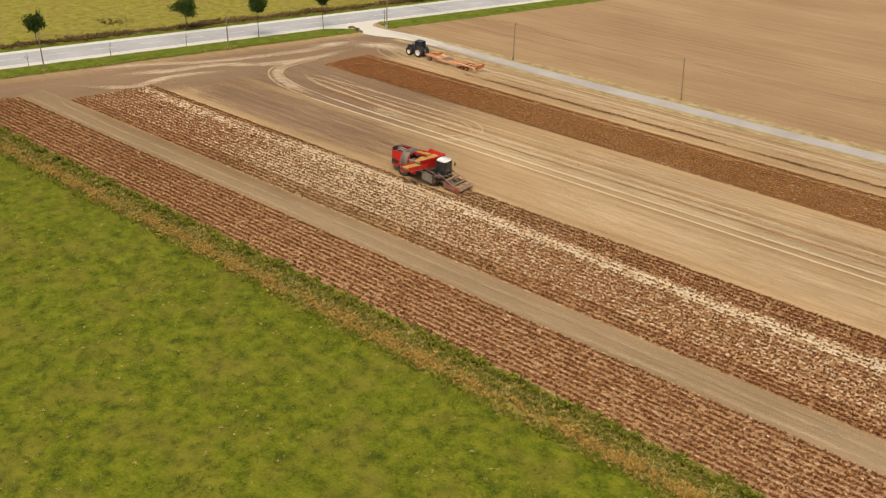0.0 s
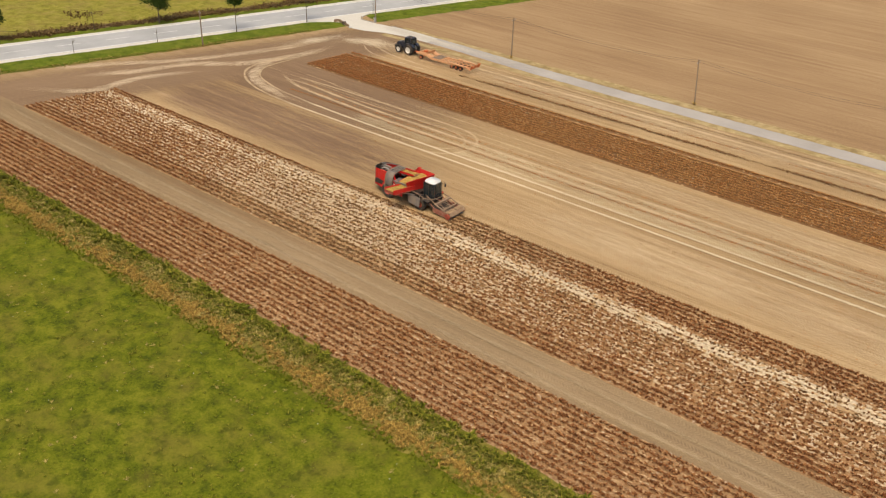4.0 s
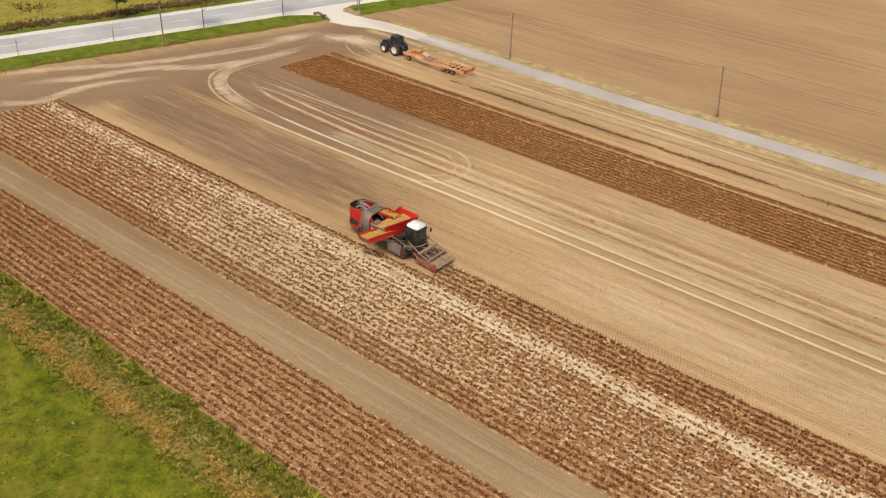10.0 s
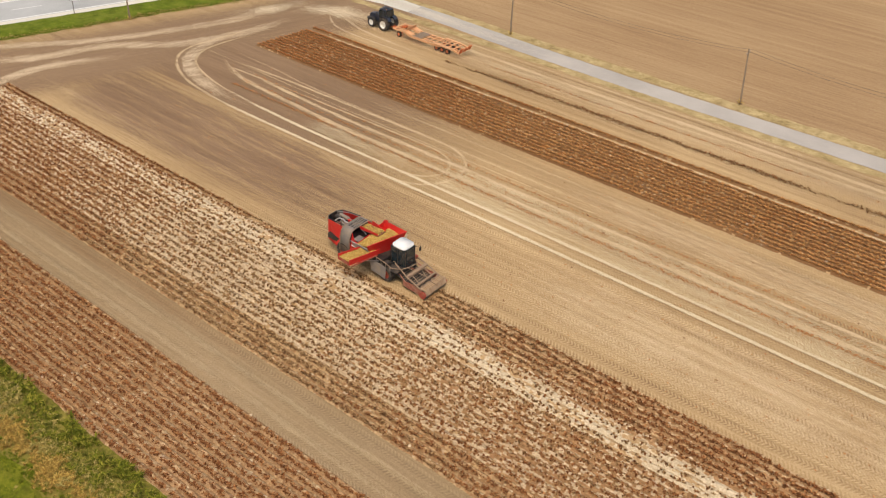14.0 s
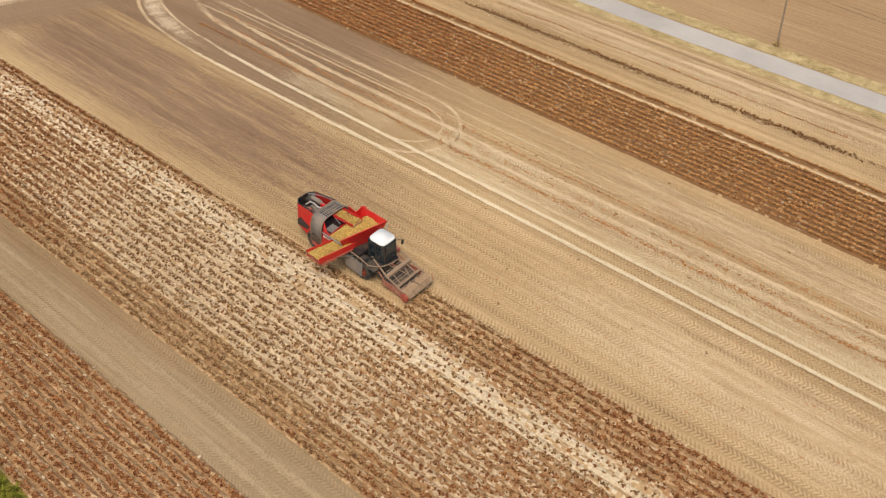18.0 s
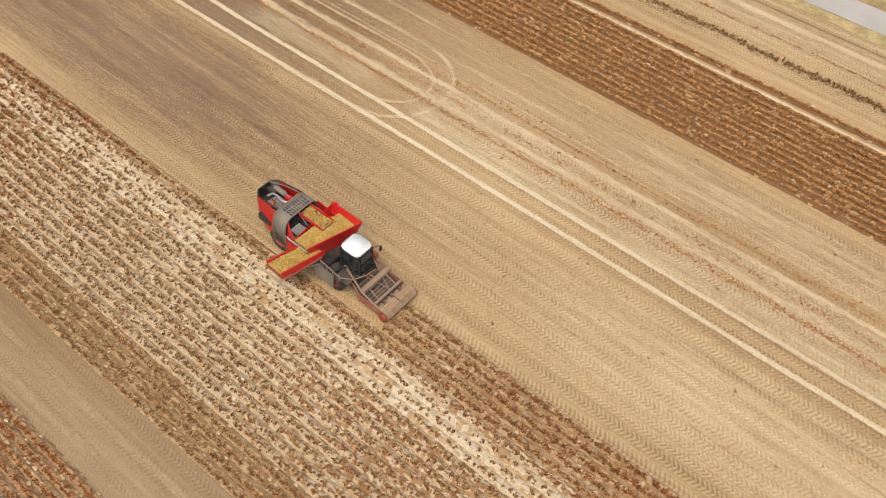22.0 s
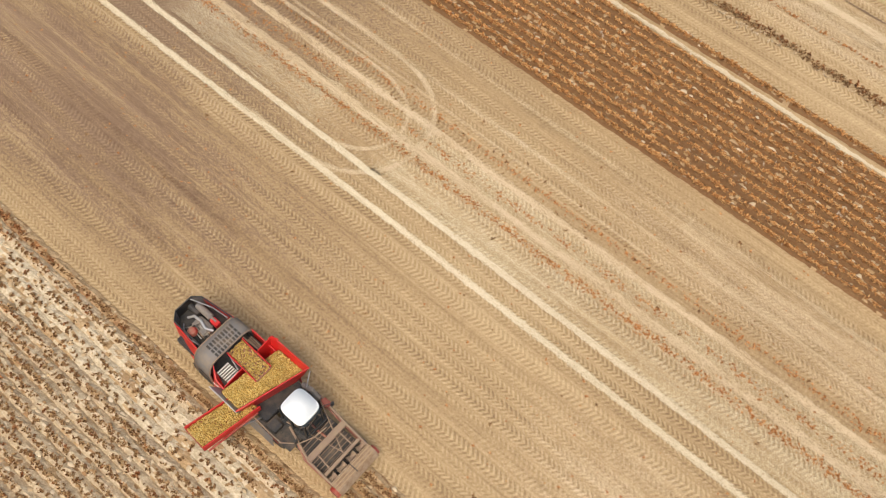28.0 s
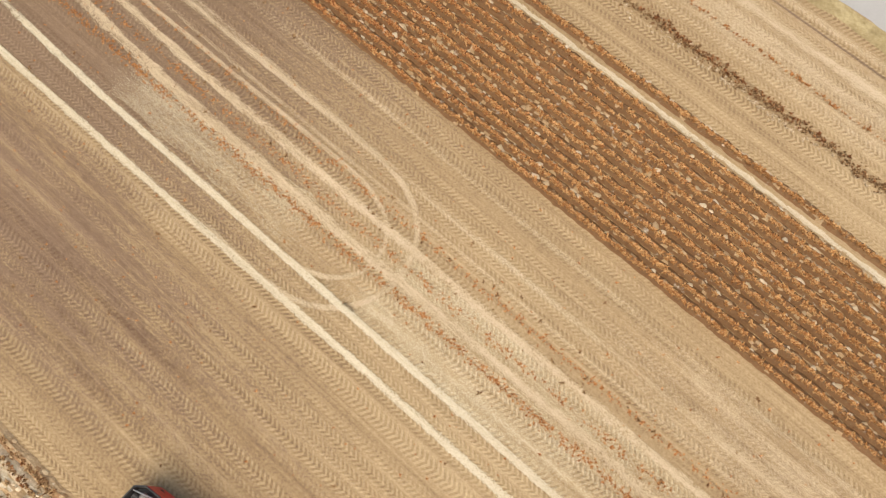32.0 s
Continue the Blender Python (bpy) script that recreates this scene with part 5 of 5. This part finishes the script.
def build_trailer(m):
    """A low loader: gooseneck with a front axle to -x, sunk deck, rear bogie and ramps to +x."""
    t = root("low_loader_trailer", m, "pale orange steel low-loader trailer with open deck", "trailer")
    part("drawbar", tube([(-8.2, 0, 0.72), (-6.2, -0.5, 0.85)], 0.09), M_ORANGE_DARK, t)
    part("drawbar", tube([(-8.2, 0, 0.72), (-6.2, 0.5, 0.85)], 0.09), M_ORANGE_DARK, t)
    for s in (-1, 1):
        part("side_beam", profile(((-6.6, 0.98), (-6.6, 1.2), (-4.2, 1.3), (-2.9, 0.95), (1.9, 0.95), (3.0, 1.12), (4.9, 1.12), (6.0, 0.8), (6.0, 0.62), (4.8, 0.86), (2.8, 0.86), (1.9, 0.62), (-3.0, 0.62), (-4.3, 1.0)), "y", s * 1.2 - 0.1, s * 1.2 + 0.1, 0.015), M_ORANGE, t)
        part("inner_beam", profile(((-6.6, 1.0), (-6.6, 1.16), (-4.2, 1.24), (-2.9, 0.9), (5.6, 0.9), (5.6, 0.75), (-3.0, 0.7), (-4.3, 1.0)), "y", s * 0.5 - 0.07, s * 0.5 + 0.07, 0.01), M_ORANGE, t)
        wheel(t, -5.6, s * 0.98, 0.42, 0.3, M_ORANGE_DARK, 0.55, s)
        for x in (-0.3 + 1.6, 2.3, 3.3):
            wheel(t, x + 0.4, s * 1.02, 0.42, 0.32, M_ORANGE_DARK, 0.55, s)
        part("ramp", slab(((5.95, s * 0.95 - 0.38, 0.75), (5.95, s * 0.95 + 0.38, 0.75), (6.3, s * 0.95 + 0.38, 1.5), (6.3, s * 0.95 - 0.38, 1.5)), 0.1, 0.02), M_ORANGE_DARK, t, "upright rusty orange ramp")
        part("bogie_fender", profile(((1.3, 1.0), (1.5, 1.14), (4.2, 1.14), (4.4, 1.0)), "y", s * 1.28 - 0.16, s * 1.28 + 0.16), M_ORANGE, t)
        part("marker_post", tube([(5.7, s * 1.25, 0.9), (5.75, s * 1.28, 1.6)], 0.03, 6), M_ORANGE_DARK, t)
        part("gooseneck_ramp", slab(((-4.5, s * 0.85 - 0.3, 1.3), (-4.5, s * 0.85 + 0.3, 1.3), (-3.0, s * 0.85 + 0.3, 0.99), (-3.0, s * 0.85 - 0.3, 0.99)), 0.05), M_ORANGE, t)
    part("ramp", slab(((5.95, -0.3, 0.75), (5.95, 0.3, 0.75), (6.27, 0.3, 1.42), (6.27, -0.3, 1.42)), 0.1, 0.02), M_ORANGE_DARK, t, "upright rusty orange ramp")
    for k in range(14):
        x = -6.3 + 0.92 * k
        z = 1.2 if x < -4.2 else 0.93 if x < 2 else 1.08 if x < 5 else 0.85
        part("crossmember", box(x - 0.08, x + 0.08, -1.15, 1.15, z - 0.09, z + 0.02), M_ORANGE, t)
    for k in range(8):
        y = -1.0 + 0.285 * k
        part("deck_plank", box(-2.7, -1.2, y - 0.1, y + 0.1, 0.95, 1.0), M_WOOD, t, "weathered deck plank")
    part("front_plate", slab(((-4.2, -1.1, 1.3), (-4.2, 1.1, 1.3), (-4.0, 1.1, 1.75), (-4.0, -1.1, 1.75)), 0.06, 0.01), M_ORANGE, t)
    part("winch_box", box(-5.6, -5.0, -0.35, 0.35, 1.2, 1.5, 0.04), M_ORANGE_DARK, t)
    part("axle_beam", tube([(-5.6, -0.9, 0.42), (-5.6, 0.9, 0.42)], 0.09), M_ORANGE_DARK, t)
    for x in (1.7, 2.7, 3.7):
        part("axle_beam", tube([(x, -0.9, 0.42), (x, 0.9, 0.42)], 0.09), M_ORANGE_DARK, t)
    return t


build_tractor(pose(-38.2, 61.2, 0))
build_trailer(pose(-28.8, 60.9, 0, 0, 0, -0.8))


# ---- along the road ----
def leaf_cards(n_clumps, per, rx, rz, seed, leaf=0.26):
    """Leaves in clumps over an uneven crown: vertices and triangles about the crown's centre."""
    r = np.random.default_rng(seed)
    d = r.normal(size=(n_clumps, 3))
    d /= np.linalg.norm(d, axis=1)[:, None]
    cen = d * r.uniform(0.35, 0.92, (n_clumps, 1)) * np.array([rx, rx, rz])
    cen[:, 2] += 0.08 * rz
    p = np.repeat(cen, per, 0) + r.normal(size=(n_clumps * per, 3)) * np.array([rx, rx, rz]) * 0.17
    m = len(p)
    u = r.normal(size=(m, 3))
    u /= np.linalg.norm(u, axis=1)[:, None]
    w = np.cross(u, r.normal(size=(m, 3)))
    w /= np.linalg.norm(w, axis=1)[:, None]
    s = r.uniform(0.6, 1.2, (m, 1)) * leaf
    v = np.stack([p - u * s, p + w * s * 0.55, p + u * s, p - w * s * 0.55], 1).reshape(-1, 3)
    k = np.arange(m)[:, None] * 4
    f = np.concatenate([k + (0, 1, 2), k + (0, 2, 3)])
    return v, f


def tapered(points, radii, sides=8):
    bm = tube(points, 1.0, sides)
    bm.verts.ensure_lookup_table()
    for i, (p, r) in enumerate(zip(points, radii)):
        for k in range(sides):
            v = bm.verts[i * sides + k]
            v.co = Vector(p) + (v.co - Vector(p)) * r
    return bm


def build_tree(x, y, height, width, crown_h, seed, label):
    r = random.Random(seed)
    t = root("roadside_tree", pose(x, y, 0), label, "tree", "trees along the road")
    cz = height - crown_h / 2
    lean = (r.uniform(-0.15, 0.15), r.uniform(-0.15, 0.15))
    stout = 1.0 if width > 4.5 else 0.6
    trunk = part("trunk", tapered([(0, 0, 0), (lean[0] * 0.4, lean[1] * 0.4, height * 0.25), (lean[0], lean[1], height * 0.5), (lean[0] * 1.2, lean[1] * 1.2, height * 0.85)], [0.15 * stout, 0.11 * stout, 0.09 * stout, 0.03]), M_BARK, t)
    for k in range(6):
        a = k * 1.05 + r.uniform(-0.3, 0.3)
        z = height * (0.36 + 0.07 * k)
        e = width * 0.33
        part("limb", tapered([(lean[0], lean[1], z), (math.cos(a) * e * 0.5, math.sin(a) * e * 0.5, z + 0.4), (math.cos(a) * e, math.sin(a) * e, z + 1.0)], [0.06, 0.045, 0.02], 6), M_BARK, trunk)
    v, f = leaf_cards(34, 120, width / 2, crown_h / 2, seed, 0.2)
    part_ob = put("crown", fast_mesh("crown", v + np.array([0, 0, cz]), f, M_LEAF), t, "dense dark green leaves")
    part_ob["kind"] = "stuff"


for i, (along, out, hh, ww, ch) in enumerate(((9, 13.0, 6.6, 3.6, 4.4), (39, 11.6, 7.4, 5.8, 4.8), (50.5, -0.6, 8.3, 4.0, 3.3), (65.5, -0.4, 8.4, 3.7, 3.2), (95, 11.6, 8.0, 3.6, 3.4))):
    build_tree(*road_point(along, out), hh, ww, ch, 11 + i, "round young roadside tree with dark green leaves")


def bare_sapling(x, y, height, seed):
    r = random.Random(seed)
    t = root("bare_sapling", pose(x, y, 0), "thin leafless sapling at the roadside", "sapling", "saplings along the road")
    part("trunk", tapered([(0, 0, 0), (0.05, 0, height * 0.5), (0, 0.08, height)], [0.06, 0.04, 0.012], 6), M_BARK, t)
    for k in range(5):
        a, z = r.uniform(0, 6.28), height * r.uniform(0.45, 0.85)
        part("twig", tapered([(0, 0, z), (math.cos(a) * 0.5, math.sin(a) * 0.5, z + 0.5)], [0.02, 0.008], 5), M_BARK, t)


for i, (along, out, hh) in enumerate(((5, -0.7, 2.6), (20, -0.7, 2.8), (35, -0.7, 2.8), (26.5, 11.6, 4.6), (80.5, -0.8, 2.8))):
    bare_sapling(*road_point(along, out), hh, 50 + i)


def build_pole(x, y, height, arms, lean=(0, 0)):
    p = root("utility_pole", pose(x, y, 0, *lean), "weathered grey-brown wooden utility pole", "utility pole", "utility poles")
    part("post", tapered([(0, 0, 0), (0, 0, height)], [0.14, 0.09]), M_WOOD, p)
    arm = part("crossarm", box(-0.06, 0.06, -0.6, 0.6, height - 0.65, height - 0.53, 0.01, Matrix.Rotation(arms, 4, "Z")), M_WOOD, p)
    for s in (-0.5, 0.5):
        c = Matrix.Rotation(arms, 4, "Z") @ Vector((0, s, 0))
        part("insulator", lathe(((0.03, 0), (0.05, 0.05), (0.03, 0.1), (0.05, 0.14), (0.02, 0.18)), (c.x, c.y, height - 0.53), "z", 8), M_PALEGREY, arm)
    tv, tf = clump(16, 5, 0.7, 0.3, 0.12)
    put("foot_tuft", fast_mesh("foot_tuft", tv * 0.75, tf, M_OCHRE), p, "tuft of tall dry grass")


POLES = ((-80.9, 4.9, 7.2), (-68.2, 37.2, 6.9), (-57.0, 72.2, 7.6), (-22.8, 72.1, 7.7), (13.3, 73.3, 7.7), (49.4, 74.4, 7.7))
for i, (x, y, hh) in enumerate(POLES):
    build_pole(x, y, hh, 1.24 if i < 2 else 0.6 if i == 2 else 0.03, (2.6, -3.4) if i == 4 else (0, 0))
for (xa, ya, ha), (xb, yb, hb) in zip(POLES, POLES[1:]):
    for s in (-0.5, 0.5):
        pts = []
        for k in range(13):
            u = k / 12
            d = Vector((xb - xa, yb - ya, 0)).normalized()
            pts.append((xa + (xb - xa) * u - d.y * s, ya + (yb - ya) * u + d.x * s, ha - 0.36 + (hb - ha) * u - 1.0 * 4 * u * (1 - u)))
        w = tagged(part("power_line", tube(pts, 0.014, 5), M_BLACK), "thin dark overhead wire between poles", "wire", "overhead wires")


def hedge(name, a0, a1, out, sd, n, size, mat, label):
    s = rng.uniform(a0, a1, n)
    o = out + rng.normal(0, sd, n) + 0.6 * wobble(s, 2, 0.3)
    dx, dy = np.array(ROAD_DIR)[:2], np.array(ROAD_N)[:2]
    xy = np.array([-88.3, 0.1]) + s[:, None] * dx + o[:, None] * dy
    sz = rng.uniform(size * 0.5, size, n) * (0.75 + 0.45 * wobble(s, 7, 0.25))
    at = np.c_[xy, np.zeros(n)]
    tagged(new(name, scatter(name, at, np.maximum(sz, 0.2), [clump(12, 80 + k, 0.5, 0.25, 0.16) for k in range(5)], mat)), label, "weeds", kind="stuff")


hedge("ditch_growth", -120, 260, 14.0, 0.8, 15000, 0.8, M_HEDGE, "brown dead growth along the roadside ditch")
hedge("ditch_grass", -120, 260, 16.2, 1.0, 2600, 0.6, M_STRAWLEAF, "yellow tall grass behind the ditch")
hedge("verge_tall_grass", -60, 64, -6.3, 0.4, 1800, 0.36, M_STRAWLEAF, "ochre tall grass at the field side of the verge")
hedge("verge_weeds", -60, 64, -5.8, 0.4, 700, 0.36, M_GRASS, "green tufts at the field side of the verge")
hedge("pasture_shrub", 24, 31, 24, 1.3, 130, 0.6, M_HEDGE, "leafless brown shrubs in the pasture")

# the culvert and kerbs where the farm entrance crosses the ditch
c = root("culvert", pose(-59.9, 66.0, 0, 0, 0, -20), "brown concrete culvert wall beside the entrance", "culvert")
part("headwall", box(-2.4, 2.2, -0.12, 0.12, 0, 0.55, 0.03), M_DUSTY, c)
part("wing_wall", box(-0.15, 0.15, -1.1, 0, 0, 0.55, 0.03, Matrix.Translation((-2.4, 0, 0))), M_DUSTY, c)
part("pipe", lathe(((0.28, -0.3), (0.36, -0.3), (0.36, 0.3), (0.28, 0.3)), (0.2, -0.1, 0.36), "y", 18), M_BLACKDUST, c)
part("marker_stone", box(2.5, 2.8, -0.15, 0.15, 0, 0.45, 0.05), M_WHITE, c, "white marker stone")
kerb = root("entrance_kerb", pose(0, 0, 0), "pale concrete kerb stones at the entrance corner", "kerb")
corner = [road_point(80, -0.4), road_point(77.4, -1.8), road_point(76.4, -3.6), (-58.6, 71.0), (-56.4, 71.2)]
for (xa, ya), (xb, yb) in zip(corner, corner[1:]):
    for k in range(2):
        u, w = k / 2 + 0.02, (k + 1) / 2 - 0.02
        part("kerb_stone", slab(((xa + (xb - xa) * u, ya + (yb - ya) * u, 0.0), (xa + (xb - xa) * w, ya + (yb - ya) * w, 0.0), (xa + (xb - xa) * w, ya + (yb - ya) * w, 0.14), (xa + (xb - xa) * u, ya + (yb - ya) * u, 0.14)), 0.2, 0.02), M_CONCRETE, kerb)
s = root("service_box", pose(-56.4, 71.4, 0), "small pale grey service cabinet beside a pole", "service box")
part("cabinet", box(-0.25, 0.25, -0.18, 0.18, 0.08, 1.0, 0.03), M_PALEGREY, s)
part("plinth", box(-0.3, 0.3, -0.22, 0.22, 0, 0.1, 0.01), M_CONCRETE, s)
part("lid", box(-0.28, 0.28, -0.21, 0.21, 1.0, 1.06, 0.02), M_GREY, s)

# ---- small growth ----
def meadow_tufts():
    n = 6000
    x, y = rng.uniform(-60, 62, n), -20.2 - 44 * rng.uniform(0, 1, n) ** 1.3
    at = np.c_[x, y, np.full(n, 0.01)]
    ob = new("meadow_tufts", scatter("meadow_tufts", at, rng.uniform(0.08, 0.27, n), [clump(14, 60 + k, 1.0, 0.4, 0.10) for k in range(5)], M_GRASS, 0.35))
    tagged(ob, "green grass tufts of the meadow", "grass", kind="stuff")


def coarse_tufts():
    n = 6500
    x, y = rng.uniform(-60, 66, n), -20.0 - 44 * rng.uniform(0, 1, n) ** 1.2
    keep = np.sin(x * 0.31 + y * 0.17) + np.sin(y * 0.43 - x * 0.11) + rng.normal(0, 0.8, n) > 0
    at = np.c_[x, y, np.full(n, 0.01)][keep]
    shapes = [clump(16, 90 + k, 0.9, 0.4, 0.07) for k in range(5)]
    dark = rng.uniform(0, 1, len(at)) < 0.88
    for sel, mat, name, label in ((dark, M_DEEPWEED, "coarse_grass", "darker coarse grass tufts in the meadow"), (~dark, M_STRAWLEAF, "dry_grass", "dry straw-coloured grass tufts in the meadow")):
        ob = new(name, scatter(name, at[sel], rng.uniform(0.14, 0.34, sel.sum()), shapes, mat, 0.6))
        tagged(ob, label, "grass", kind="stuff")


def flowers():
    n = 260
    x, y = rng.uniform(-60, 62, n), rng.uniform(-62, -21, n)
    v, f = tuber()
    ob = new("meadow_flowers", scatter("meadow_flowers", np.c_[x, y, np.full(n, 0.25)], rng.uniform(0.04, 0.085, n), [(v, f)], M_WHITE))
    tagged(ob, "tiny white flowers in the meadow", "flowers", kind="stuff")


def field_litter():
    n = 7000
    x, y = rng.uniform(-40, 100, n), rng.uniform(17.5, 43, n)
    near = rng.uniform(0, 1, n) < 0.82
    y = np.where(near, rng.choice((32.95, 33.05, 34.6, 36.6), n) + rng.normal(0, 0.15, n), y)
    at = np.c_[x, y, np.full(n, 0.0)]
    ob = new("stalk_litter", scatter("stalk_litter", at, rng.uniform(0.07, 0.19, n), HAULM, M_HAULM_RED, 0.6))
    tagged(ob, "scattered brown stalk litter on the soil", "litter", kind="stuff")


def field_tufts():
    """Single withered plants left standing in the harvested soil."""
    n = 260
    x, y = rng.uniform(-45, 70, n), np.where(rng.uniform(0, 1, n) < 0.5, rng.uniform(17.5, 43, n), rng.normal(36.3, 0.8, n))
    ob = new("stray_plants", scatter("stray_plants", np.c_[x, y, np.full(n, 0.0)], rng.uniform(0.1, 0.3, n), HAULM, M_FLECK, 0.5))
    tagged(ob, "single withered plants left in the tan soil", "weeds", kind="stuff")


def soil_clods():
    n = 1100
    x, y = rng.uniform(-60, 110, n), rng.uniform(-0.5, 16.5, n)
    keep = (x > HARVESTER_X) | (y < 13.4)
    ob = new("pale_clods", scatter("pale_clods", np.c_[x, y, np.full(n, 0.12)][keep], rng.uniform(0.14, 0.36, n)[keep], TUBERS, M_PALE, 0.5))
    tagged(ob, "pale dry soil clods among the rows", "clods", kind="stuff")


meadow_tufts()
coarse_tufts()
flowers()
field_litter()
field_tufts()
soil_clods()
